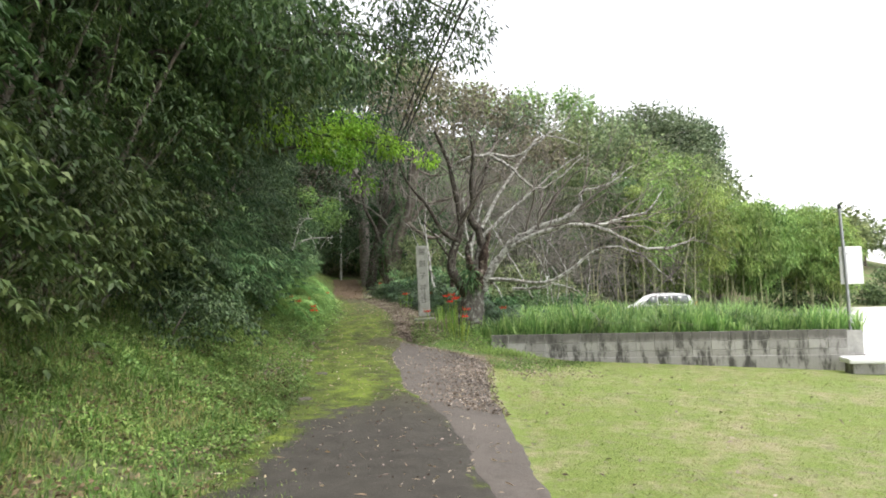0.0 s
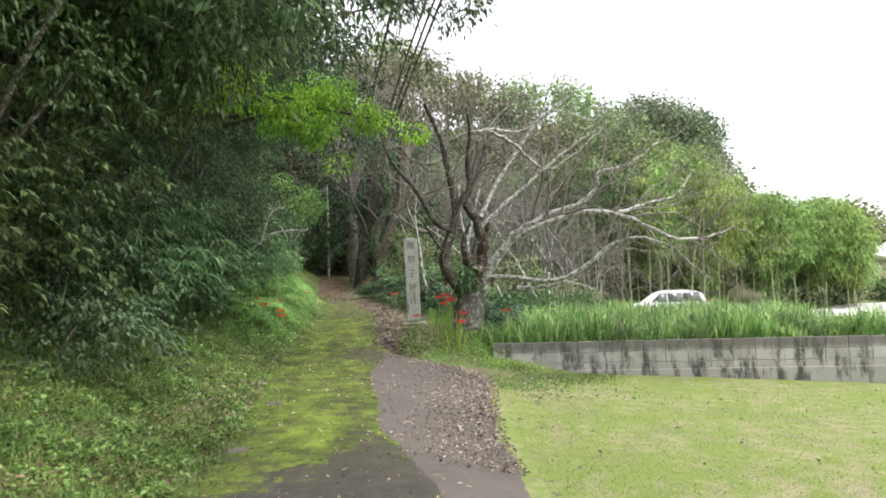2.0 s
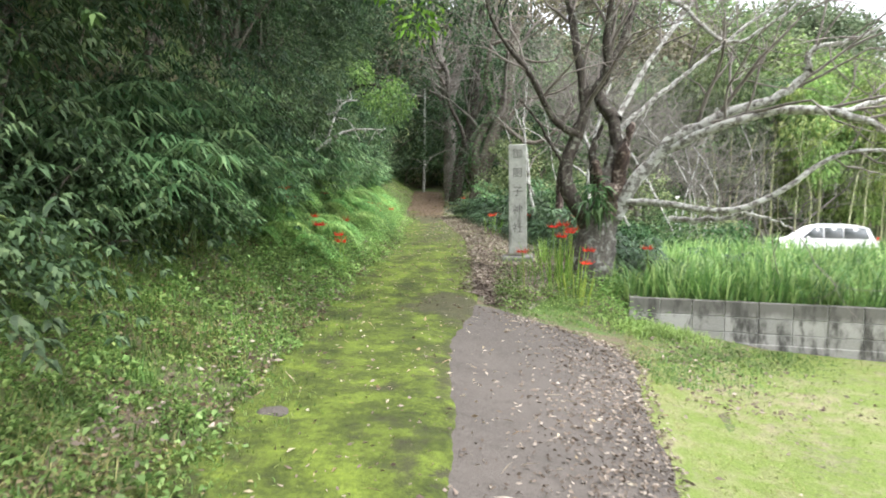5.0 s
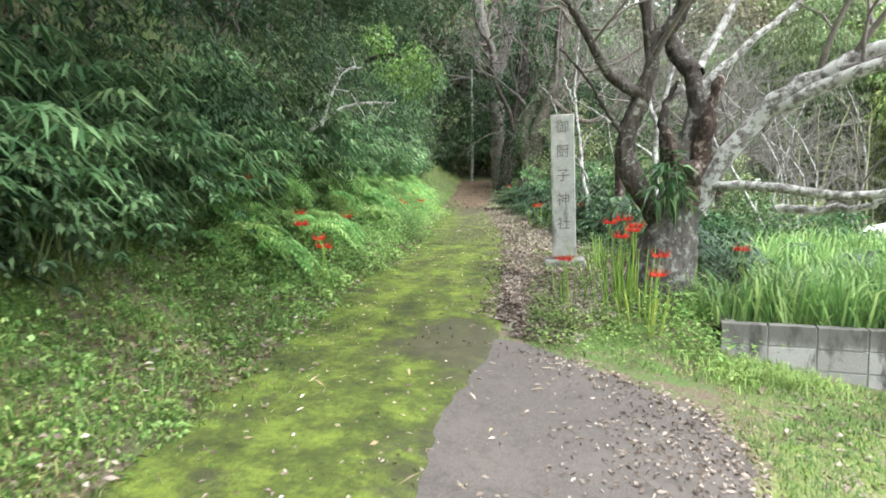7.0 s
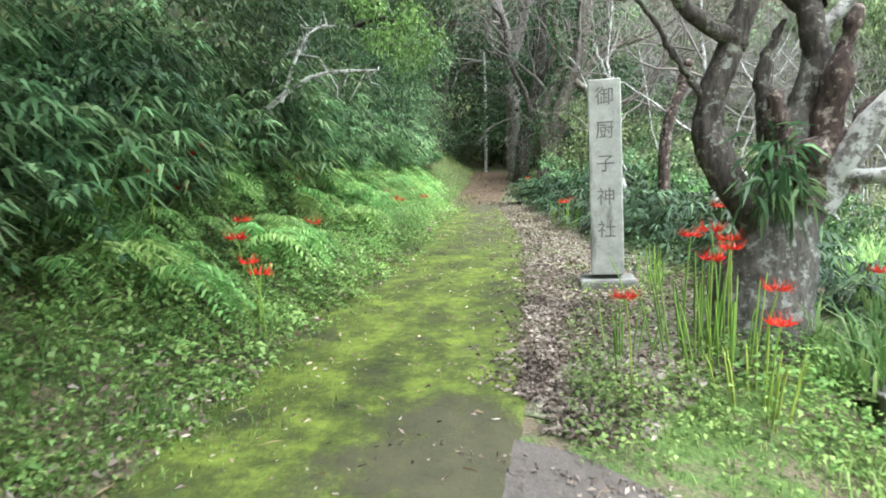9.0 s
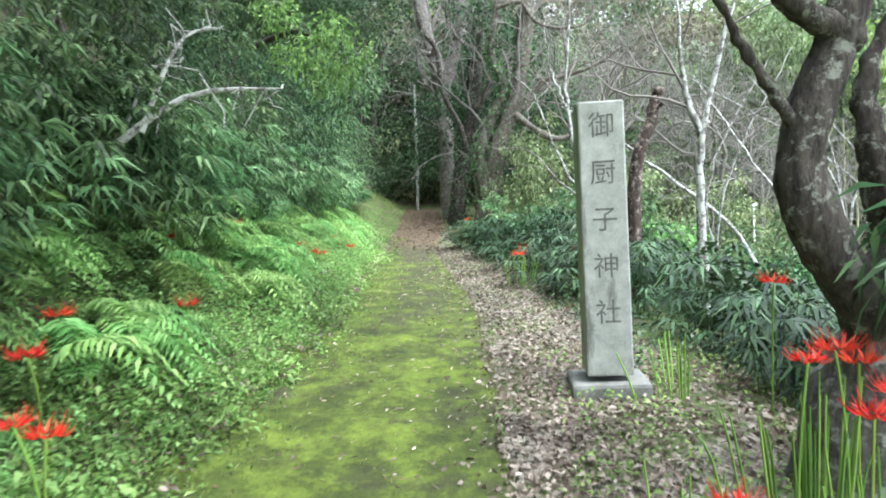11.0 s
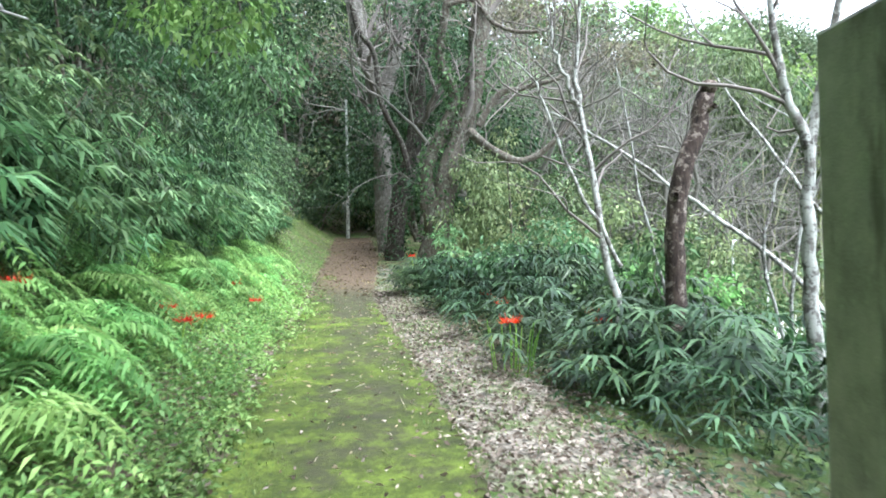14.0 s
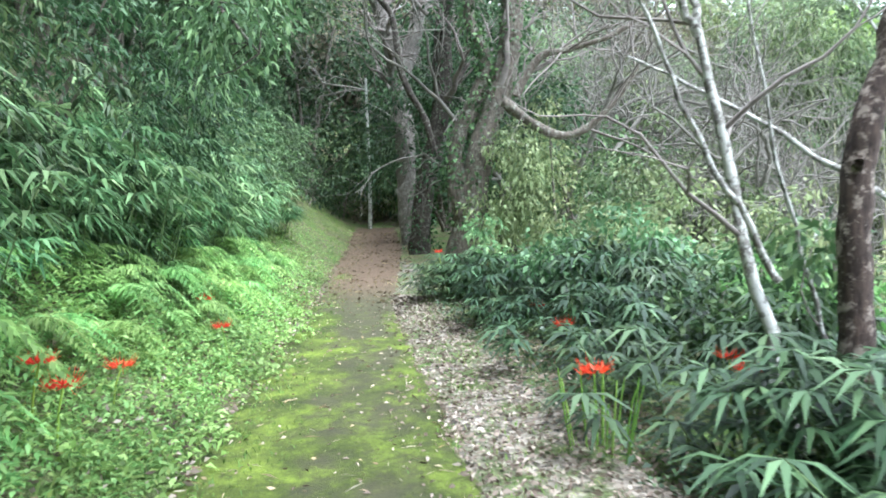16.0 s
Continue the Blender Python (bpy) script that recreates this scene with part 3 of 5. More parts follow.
strip("road", np.arange(-8, 30, 0.5), lambda y: 9.2 + 0.25 * max(y - 14, 0), lambda y: 40.0 + 0 * y, 12, 0.03, M_LOT, 0.03,
      label="pale concrete road beyond the lawn", category="road", kind="structure")

# raised bed behind the block wall
WALL_A, WALL_B, WALL_TOP = Vector((1.04, 15.2, 0)), Vector((8.9, 14.2, 0)), 0.53
bed = Geo()
bx, by = np.linspace(0.9, 8.86, 30), np.linspace(0, 1, 24)
BX, BY = np.meshgrid(bx, by, indexing="ij")
BYY = np.where(BX < 1.04, 15.3, 15.2 - (BX - 1.04) * 0.126) + 0.10 + BY * 12.0
BZ = 0.47 - smooth(0.75, 1.0, BY) * 0.9
i_, j_ = np.meshgrid(np.arange(29), np.arange(23), indexing="ij")
i_, j_ = i_.ravel(), j_.ravel()
bed.add(np.stack([BX, BYY, BZ], -1).reshape(-1, 3), np.stack([i_ * 24 + j_, (i_ + 1) * 24 + j_, (i_ + 1) * 24 + j_ + 1, i_ * 24 + j_ + 1], 1))
tagged(part("iris_bed_soil", bed, M_SOIL, smooth=True), "raised soil bed held by the block wall", "planting bed", kind="structure")


# ---- block wall ----
def block_wall():
    wall = thing("block_wall", "low weathered grey concrete block wall with dark water stains", "wall", at=(*WALL_A.xy, 0), turn=math.degrees(math.atan2(WALL_B.y - WALL_A.y, WALL_B.x - WALL_A.x)))
    length = (WALL_B - WALL_A).length
    core = bmesh.new()
    box(core, (length - 0.02, 0.10, 1.1), (length / 2, 0.07, WALL_TOP - 0.575))
    part("mortar_core", core, M_CONCRETE, wall)
    foot = bmesh.new()
    box(foot, (length + 0.02, 0.17, 0.6), (length / 2, 0.072, -0.17 - 0.13), 0.01)
    part("footing", foot, M_BLOCK, wall, "grey concrete footing under the blocks")
    part("end_return", box(bmesh.new(), (0.13, 0.95, 1.06), (0.066, 0.55, WALL_TOP - 0.545), 0.008), M_BLOCK, wall, "short return of the wall at its end")
    bm = box(bmesh.new(), (0.39, 0.13, 0.19), (0, 0, 0), 0.006)
    me = bpy.data.meshes.new("block")
    bm.to_mesh(me)
    bm.free()
    me.materials.append(M_BLOCK)
    rng = np.random.default_rng(4)
    for row in range(3):
        for k in range(int(length / 0.4)):
            part("block", me, M_BLOCK, wall, at=pose(0.2 + k * 0.4, 0.07 + rng.normal() * 0.002, WALL_TOP - 0.096 - row * 0.2, 0, 0, rng.normal() * 0.3))


block_wall()


# ---- stone pillar ----
def stone_pillar():
    z0 = 0.72
    p = thing("stone_pillar", "tall weathered grey granite pillar with five carved characters", "stone pillar", at=(-0.535, 17.78, z0), turn=2.5)
    p.matrix_basis = pose(-0.535, 17.78, z0, 0, -1.2, 2.5)
    part("plinth", box(bmesh.new(), (0.54, 0.48, 0.30), (0, 0, 0.0), 0.03), M_PLINTH, p, "low square granite plinth")
    bm = box(bmesh.new(), (0.315, 0.36, 1.88), (0, 0, 1.13), 0.014)
    for v in bm.verts:
        if v.co.z > 1.5:
            v.co.x *= 0.985
    part("shaft", bm, M_STONE, p)
    for k, ch in enumerate("御厨子神社"):
        cu = bpy.data.curves.new("character", "FONT")
        cu.body, cu.size, cu.align_x, cu.align_y, cu.extrude = ch, 0.18, "CENTER", "CENTER", 0.0015
        tmp = new("character", cu)
        me = bpy.data.meshes.new_from_object(tmp.evaluated_get(bpy.context.evaluated_depsgraph_get()))
        bpy.data.objects.remove(tmp)
        me.materials.clear()
        me.materials.append(M_CARVED)
        part("character", me, M_CARVED, p, "dark carved character", at=pose(0.0, -0.181, 1.895 - k * 0.318, 90, 0, 0))


stone_pillar()


# ---- bare cherry tree ----
def cherry_tree():
    rng = np.random.default_rng(11)
    t = thing("cherry_tree", "old leafless cherry tree with dark gnarled trunk and lichened limbs", "tree")
    trunk, limbs, twigs = M_BARK, M_LIMB, Geo()

    def limb(geo, pts, r0, r1, side=5, sl=1.4, n=26, depth=3):
        line = smooth_line(pts, n)
        line[1:-1] += rng.normal(size=(n - 2, 3)) * (0.012 if geo is limbs else 0.003)
        n = n if geo is limbs else 60
        line = line if geo is limbs else smooth_line(line, n)
        rad = np.linspace(r0, r1, n) * (1 + (0.03 if geo is limbs else 0.012) * rng.normal(size=n))
        own = Geo()
        tube(own, line, rad, 22 if r0 > 0.12 else 9, 0.0 if geo is not limbs else 0.05)
        if geo is not limbs:
            own.v[0] += np.array([noise.noise_vector(Vector(q) * 3.5) * 0.05 * min(1.0, r0 * 3.5) + noise.noise_vector(Vector(q) * 17.0) * 0.014 for q in own.v[0]])
        part("limb" if geo is limbs else "trunk", own, geo, t, "pale lichened grey limb" if geo is limbs else "dark mossy furrowed trunk", True)
        for k in range(side):
            i = int(rng.integers(n // 3, n))
            d = unit(line[i] - line[i - 1]) + rng.normal(size=3) * 0.6 + [0, 0, 0.25]
            grow(twigs, line[i], d, max(rad[i] * 0.45, 0.01), sl * (0.6 + 0.6 * rng.random()), depth, rng, 0.12, 0.6, 0.4, 3)

    limb(M_BOLE, [(0.55, 16.40, 0.30), (0.61, 16.40, 0.90), (0.71, 16.40, 1.35), (0.83, 16.42, 1.85), (0.90, 16.45, 2.25), (0.95, 16.47, 2.75)], 0.42, 0.08, 0)
    limb(trunk, [(0.85, 16.42, 1.75), (0.92, 16.40, 2.2), (0.96, 16.45, 2.63), (0.90, 16.50, 3.12)], 0.14, 0.085, 0)
    limb(trunk, [(0.78, 16.45, 1.7), (0.66, 16.50, 2.15), (0.62, 16.55, 2.6), (0.76, 16.60, 3.0)], 0.12, 0.02, 0)
    limb(trunk, [(0.72, 16.38, 1.25), (0.45, 16.28, 1.62), (0.23, 16.20, 2.0), (0.19, 16.20, 2.3), (0.29, 16.20, 2.65), (0.42, 16.20, 3.0), (0.45, 16.25, 3.35), (0.30, 16.30, 4.16), (0.20, 16.40, 4.74), (-0.13, 16.50, 5.60)], 0.135, 0.04, 5)
    limb(trunk, [(0.44, 16.25, 3.35), (0.75, 16.20, 3.65), (0.73, 16.10, 4.19), (0.79, 16.00, 4.80), (0.73, 15.90, 5.33)], 0.09, 0.02, 6)
    limb(limbs, [(0.30, 16.30, 4.56), (0.56, 16.10, 4.76), (1.17, 15.90, 4.84), (1.77, 15.70, 4.74), (2.36, 15.50, 5.05), (3.07, 15.30, 5.58)], 0.06, 0.015, 6)
    limb(limbs, [(1.17, 15.90, 4.84), (1.67, 15.60, 4.45), (2.21, 15.30, 3.88), (2.78, 15.10, 4.16), (3.29, 15.00, 4.60)], 0.04, 0.012, 5)
    limb(trunk, [(0.94, 16.50, 3.03), (0.69, 16.80, 3.56), (1.07, 17.10, 4.34), (1.27, 17.30, 5.05), (1.56, 17.40, 5.75)], 0.11, 0.03, 1)
    limb(limbs, [(0.95, 16.30, 1.59), (1.16, 16.20, 2.05), (1.63, 16.00, 2.65), (2.24, 15.80, 3.00), (2.98, 15.60, 3.25), (3.27, 15.50, 3.53)], 0.115, 0.04, 5)
    limb(limbs, [(3.27, 15.50, 3.53), (3.32, 15.50, 3.83), (3.86, 15.40, 3.95), (4.45, 15.30, 4.36)], 0.05, 0.012, 7)
    limb(limbs, [(1.63, 16.00, 2.57), (2.20, 15.60, 2.83), (2.91, 15.30, 3.01), (3.57, 15.00, 2.91), (3.96, 14.90, 2.70), (4.55, 14.80, 2.42), (5.15, 14.70, 2.43), (5.59, 14.70, 2.62)], 0.07, 0.015, 9)
    limb(limbs, [(2.91, 15.30, 3.01), (3.72, 15.60, 3.04), (4.38, 15.80, 3.22), (4.95, 15.90, 3.37), (5.40, 16.00, 3.91)], 0.05, 0.012, 7)
    limb(limbs, [(1.11, 16.20, 1.82), (1.58, 15.80, 1.80), (2.42, 15.40, 1.72), (2.99, 15.20, 2.03), (3.49, 15.10, 2.41), (3.97, 15.00, 2.46), (4.57, 14.90, 2.18), (5.14, 14.80, 1.58)], 0.055, 0.012, 8)
    limb(limbs, [(1.65, 15.90, 1.57), (2.30, 15.60, 1.58), (2.58, 15.50, 1.68), (3.15, 15.40, 1.48)], 0.045, 0.012, 4)
    limb(trunk, [(0.14, 16.15, 2.4), (-0.09, 16.1, 2.75), (-0.24, 16.05, 3.0), (-0.5, 16.0, 3.3)], 0.03, 0.01, 0)
    limb(trunk, [(0.42, 16.20, 2.75), (0.15, 16.10, 2.9), (-0.06, 16.0, 3.1), (-0.34, 15.80, 3.6), (-0.63, 15.70, 3.94), (-0.92, 15.60, 4.40), (-1.04, 15.50, 5.00)], 0.07, 0.012, 6)
    limb(limbs, [(0.97, 16.50, 2.87), (1.57, 16.60, 3.43), (2.16, 16.70, 3.91), (2.94, 16.80, 4.55), (3.63, 16.90, 5.00)], 0.05, 0.012, 7)
    limb(limbs, [(0.99, 16.60, 3.12), (1.45, 16.90, 3.96), (2.10, 17.20, 4.91), (2.77, 17.50, 5.64), (3.84, 17.80, 5.41)], 0.05, 0.012, 7)
    # broken stubs and torn wood at the fork
    for (px, py, pz), (dx, dy, dz), r in (((0.98, 16.28, 2.15), (0.06, -0.1, 0.55), 0.1), ((1.12, 16.35, 1.95), (0.2, -0.02, 0.42), 0.09), ((0.72, 16.3, 2.0), (-0.1, -0.1, 0.45), 0.085), ((0.86, 16.22, 1.85), (0.02, -0.16, 0.22), 0.1), ((1.05, 16.3, 2.6), (0.1, -0.05, 0.4), 0.06)):
        g = Geo()
        line = smooth_line([(px, py, pz - 0.25), (px, py, pz), (px + dx * 0.6, py + dy * 0.6, pz + dz * 0.5), (px + dx, py + dy, pz + dz)], 12)
        tube(g, line, r * np.array([1.1, 1.1, 1.15, 1.1, 1.0, 1.05, 0.95, 0.9, 0.95, 0.8, 0.6, 0.15]), 14, 0.07)
        g.v[0] += np.array([noise.noise_vector(Vector(q) * 11.0) * 0.04 for q in g.v[0]])
        part("broken_stub", g, M_RED_BARK, t, "broken stub with torn reddish wood", True)
    tagged(part("fine_twig_mass", twigs, M_TWIG, t, "fine bare grey twigs"), kind="stuff")
    # bamboo grass growing at the fork
    tuft_thing = thing("bamboo_grass", "dark green bamboo grass growing against the cherry trunk", "bamboo grass")
    for c in ((0.62, 16.02, 1.98), (0.68, 16.0, 1.75), (0.55, 16.05, 1.8)):
        tuft = Geo()
        blob_leaves(tuft, c, (0.18, 0.14, 0.2), 60, 0.2, 0.03, rng, 0.7)
        part("leaf_spray", tuft, L_BAMBOO, tuft_thing)


cherry_tree()


# ---- white car ----
def car():
    c = thing("car", "white compact sport utility car parked beyond the iris bed", "car", at=(11.0, 34.6, -0.41), turn=176)
    c.scale = (0.88, 0.9, 0.97)
    prof = [(-2.15, 0.35), (-2.2, 0.75), (-2.1, 1.0), (-1.95, 1.05), (-1.75, 1.5), (-1.3, 1.62), (0.1, 1.60), (0.5, 1.5), (1.15, 1.06), (1.9, 0.92), (2.15, 0.75), (2.2, 0.4)]
    bm = bmesh.new()
    rows = []
    for s, k in ((-0.84, 0), (-0.88, 1), (0.88, 1), (0.84, 0)):
        rows.append([bm.verts.new((x, s * (0.84 if z > 1.1 else 1), z)) for x, z in prof])
    for a, b in zip(rows, rows[1:]):
        for i in range(len(prof) - 1):
            bm.faces.new((a[i], a[i + 1], b[i + 1], b[i]))
        bm.faces.new((a[-1], a[0], b[0], b[-1]))
    bm.faces.new(rows[0])
    bm.faces.new(rows[-1][::-1])
    bmesh.ops.recalc_face_normals(bm, faces=bm.faces)
    body = part("body", bm, M_WHITE, c)
    for s in (-1, 1):
        for x0, x1, x2, x3 in ((-1.72, -1.6, -0.75, -0.75), (-0.68, -0.68, 0.05, 0.05), (0.12, 0.12, 0.45, 0.95)):
            g = Geo()
            lo, hi = s * 0.885, s * 0.752
            g.add([(x0, lo, 1.08), (x3, lo, 1.08), (x2, hi, 1.5), (x1, hi, 1.5), (x0, lo * 0.9, 1.08), (x3, lo * 0.9, 1.08), (x2, hi * 0.9, 1.5), (x1, hi * 0.9, 1.5)],
                  [(0, 1, 2, 3), (4, 7, 6, 5), (0, 4, 5, 1), (1, 5, 6, 2), (2, 6, 7, 3), (3, 7, 4, 0)])
            part("side_window", g, M_GLASS, c, "dark tinted car window")
        for x in (-1.35, 1.35):
            w = Geo()
            ang = np.linspace(0, 2 * np.pi, 25)[:-1]
            prof_w = ((0.22, -0.1), (0.31, -0.11), (0.34, -0.07), (0.34, 0.07), (0.31, 0.11), (0.22, 0.1))
            v = np.array([[(r * np.cos(a), d, r * np.sin(a)) for a in ang] for r, d in prof_w])
            n = len(ang)
            w.add(v.reshape(-1, 3), [(i * n + j, i * n + (j + 1) % n, (i + 1) % 6 * n + (j + 1) % n, (i + 1) % 6 * n + j) for i in range(6) for j in range(n)])
            tyre = part("wheel", w, M_RUBBER, c, "black tyre", at=pose(x, s * 0.8, 0.34))
            rim = bmesh.new()
            bmesh.ops.create_cone(rim, cap_ends=True, segments=20, radius1=0.22, radius2=0.2, depth=0.16, matrix=Matrix.Rotation(radians(90), 4, "X"))
            part("rim", rim, M_STEEL, tyre, "silver wheel rim")
        part("tail_light", box(bmesh.new(), (0.12, 0.1, 0.3), (-2.08, s * 0.78, 1.02), 0.02), M_REDLAMP, c, "red tail light")
        part("headlight", box(bmesh.new(), (0.25, 0.12, 0.14), (2.02, s * 0.74, 0.78), 0.03), M_GLASS, c, "clear headlight")
        part("mirror", box(bmesh.new(), (0.1, 0.18, 0.13), (0.75, s * 0.93, 1.08), 0.03), M_WHITE, c)
    part("roof_rack", box(bmesh.new(), (1.3, 0.05, 0.04), (-0.6, -0.6, 1.63), 0.01), M_STEEL, c)
    return body


M_GLASS, g_nt, g_b = material("car_glass_with_sky_tone", 0.05)
# base raised to grey in place of sky reflected in the panes
g_b.inputs["Base Color"].default_value = (0.09, 0.1, 0.1, 1)
g_b.inputs["Specular IOR Level"].default_value = 0.6
M_REDLAMP = plain("red_lamp_plastic", (0.35, 0.01, 0.01), (0.45, 0.02, 0.02), 9.0, 0.3, 50.0, 0.0)
car()


# ---- sign pole, box at the wall's end ----
def sign_pole():
    s = thing("sign_pole", "thin steel pole with a blank white sign board behind the wall", "sign", at=(8.76, 14.42, 0.4))
    g = Geo()
    tube(g, [(0, 0, 0), (-0.03, 0, 1.5), (-0.08, 0, 2.75)], [0.035, 0.035, 0.032], 10)
    part("pole", g, M_STEEL, s, smooth=True)
    part("cap", box(bmesh.new(), (0.06, 0.06, 0.1), (-0.08, 0, 2.78), 0.01), M_RUBBER, s)
    part("board", box(bmesh.new(), (0.5, 0.02, 0.82), (0.14, 0.06, 1.5), 0.01), M_WHITE, s, "blank white sign board")
    part("bracket", box(bmesh.new(), (0.1, 0.05, 0.03), (0, 0.03, 1.75), 0.004), M_STEEL, s)
    b = thing("concrete_box", "low dark grey concrete box with a white lid", "utility box", at=(8.6, 13.75, float(height(8.6, 13.8))), turn=-8)
    part("box_body", box(bmesh.new(), (0.62, 0.4, 0.24), (0, 0, 0.12), 0.02), M_BLOCK, b)
    part("lid", box(bmesh.new(), (0.8, 0.5, 0.12), (0, 0, 0.29), 0.03), M_WHITE, b, "white sloping lid")


sign_pole()



# ---- plants ----
def shrub(name, label, category, group, x, y, r, tall, mat, rng, leaf=(0.1, 0.035), density=300, lean=0.0, droop=0.4, bark=None, low=0.25, flat=0.6, sprays=0):
    z = float(height(x, y))
    t = thing(name, label, category, group, at=(x, y, z))
    crown = Geo()
    n = max(6, int(tall / r * 3.4))
    for k in range(n):
        f = (k + 0.5) / n
        zz = tall * (low + (1 - low) * f)
        a = rng.random() * 6.28
        off = r * 1.0 * rng.random() ** 0.6
        c = np.array((np.cos(a) * off + lean * f, np.sin(a) * off, zz))
        rr = r * (0.36 + 0.34 * rng.random()) * (1.15 - 0.4 * f)
        blob_leaves(crown, c, (rr, rr, rr * flat), int(density * rr * rr * 4), leaf[0], leaf[1], rng, droop)
        if k % 4 == 0:
            line = smooth_line([(rng.normal() * 0.1, rng.normal() * 0.1, -0.2), (c[0] * 0.4, c[1] * 0.4, zz * 0.5), tuple(c)], 7)
            st = Geo()
            tube(st, line, np.linspace(0.02 + 0.009 * tall, 0.008, 7), 5)
            part("stem", st, bark or M_BROWN_BARK, t, smooth=True)
    for k in range(sprays):
        a, f = rng.random() * 6.28, 0.12 + 0.88 * rng.random()
        out = np.array((np.cos(a), np.sin(a), 0.0))
        side = np.array((-out[1], out[0], 0.0))
        c = out * r * (0.3 + 0.45 * rng.random()) * (1.15 - 0.4 * f) + [lean * f, 0, tall * f]
        reach = 0.55 + 0.6 * rng.random()
        line = smooth_line([c, c + out * reach * 0.5 + [0, 0, 0.2], c + out * reach + [0, 0, -0.1 - 0.4 * rng.random()]], 13)
        tube(crown, line[::4], [0.008, 0.006, 0.004, 0.002], 3)
        base, way = [], []
        for i in range(2, 13, 2):
            for s in (-1, 1):
                d = unit(side * s + out * 0.7 + rng.normal(size=3) * 0.25 + [0, 0, -0.2])
                twig = reach * (0.16 + 0.2 * rng.random()) * (1.25 - i / 13)
                m = 7
                p = line[i] + d * np.linspace(0.15, 1.0, m)[:, None] * twig + np.array((0, 0, -0.3)) * (np.linspace(0, 1, m) ** 2)[:, None] * twig
                cross = unit(np.cross(d, (0, 0, 1.0)))
                base.append(p)
                way.append(d * 0.8 + cross * np.where(np.arange(m) % 2, 0.8, -0.8)[:, None] + [0, 0, -0.35])
        base, way = np.concatenate(base), np.concatenate(way)
        way = way + rng.normal(size=way.shape) * 0.15
        leaves(crown, base, way, leaf[0] * (0.7 + 0.6 * rng.random(len(base))), leaf[1] * 1.15, rng, 0.25, True)
    part("crown", crown, mat, t)
    return t


rng = np.random.default_rng(21)
# near plants: shade under the canopy is part of their leaf colour
NEAR_SHADED_KINDS = ((L_OLIVE, (0.13, 0.024)), (L_OLIVE, (0.09, 0.035)), (L_OLIVE, (0.1, 0.028)))
KINDS = ((L_DARK, (0.13, 0.02)), (L_THICKET, (0.085, 0.03)), (L_DARK, (0.11, 0.026)))
# dark leaves only, standing in for canopy shade on the upper plants
UPPER_SHADED_KINDS = ((L_DARK, (0.13, 0.022)), (L_DARK, (0.10, 0.03)), (L_DARK, (0.11, 0.024)))
y = -5.0
while y < 42:
    lx = float(path_left(y))
    near = 1.0 if y < 14 else 1.25
    mat, leaf = (NEAR_SHADED_KINDS if y < 9 else KINDS)[int(rng.integers(3))]
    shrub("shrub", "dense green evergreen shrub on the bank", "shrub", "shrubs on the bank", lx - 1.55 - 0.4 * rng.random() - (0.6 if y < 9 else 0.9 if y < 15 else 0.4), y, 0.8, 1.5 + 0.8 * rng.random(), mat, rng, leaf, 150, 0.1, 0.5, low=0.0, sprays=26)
    mat, leaf = (NEAR_SHADED_KINDS if y < 14 else UPPER_SHADED_KINDS)[int(rng.integers(3))]
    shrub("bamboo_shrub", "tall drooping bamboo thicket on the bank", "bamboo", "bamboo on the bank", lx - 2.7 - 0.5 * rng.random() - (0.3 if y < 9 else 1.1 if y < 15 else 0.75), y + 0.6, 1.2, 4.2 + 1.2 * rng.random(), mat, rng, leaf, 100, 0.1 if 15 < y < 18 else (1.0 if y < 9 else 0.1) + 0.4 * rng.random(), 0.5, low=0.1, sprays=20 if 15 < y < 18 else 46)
    y += 1.35
for k in range(16):
    y = 8.8 + 0.42 * k
    shrub("low_shrub", "low leafy shrub at the thicket's foot", "shrub", "low shrubs on the bank", float(path_left(y)) - 1.35 - 0.7 * rng.random(), y, 0.5, 0.45 + 0.4 * rng.random(), L_DARK if y < 12 else L_THICKET, rng, (0.07, 0.03), 260, 0.0, 0.4, low=0.0, sprays=8)
y = -5.0
while y < 44:
    lx = float(path_left(y))
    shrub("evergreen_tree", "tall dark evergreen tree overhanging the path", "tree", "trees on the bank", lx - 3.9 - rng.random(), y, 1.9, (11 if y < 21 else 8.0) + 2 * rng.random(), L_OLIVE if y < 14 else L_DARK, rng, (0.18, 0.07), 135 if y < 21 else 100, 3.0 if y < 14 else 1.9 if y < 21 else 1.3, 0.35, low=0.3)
    y += 2.2
y = -8.0
while y < 60:
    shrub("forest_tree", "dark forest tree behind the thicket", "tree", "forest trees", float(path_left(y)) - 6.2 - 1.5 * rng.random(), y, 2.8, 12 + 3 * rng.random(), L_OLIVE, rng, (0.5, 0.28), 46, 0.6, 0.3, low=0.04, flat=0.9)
    y += 3.0
for x, y in ((-8.6, 41.5), (-9.2, 44.0), (-9.8, 46.5), (-8.9, 48.5)):
    shrub("shrub", "dense green evergreen shrub on the bank", "shrub", "shrubs on the bank", x, y, 1.1, 3.0, L_DARK, rng, (0.16, 0.06), 110, 0.1, 0.4, low=0.0)
for x, y in ((-7.2, 46.5), (-5.8, 46.8), (-8.4, 46.2), (-4.6, 46.0), (-6.5, 47.6), (-3.4, 45.0)):
    shrub("shrub", "dark evergreen shrub at the path's end", "shrub", "shrubs at the path's end", x, y, 1.2, 2.8, L_OLIVE, rng, (0.18, 0.07), 100, 0.0, 0.4, low=0.0)
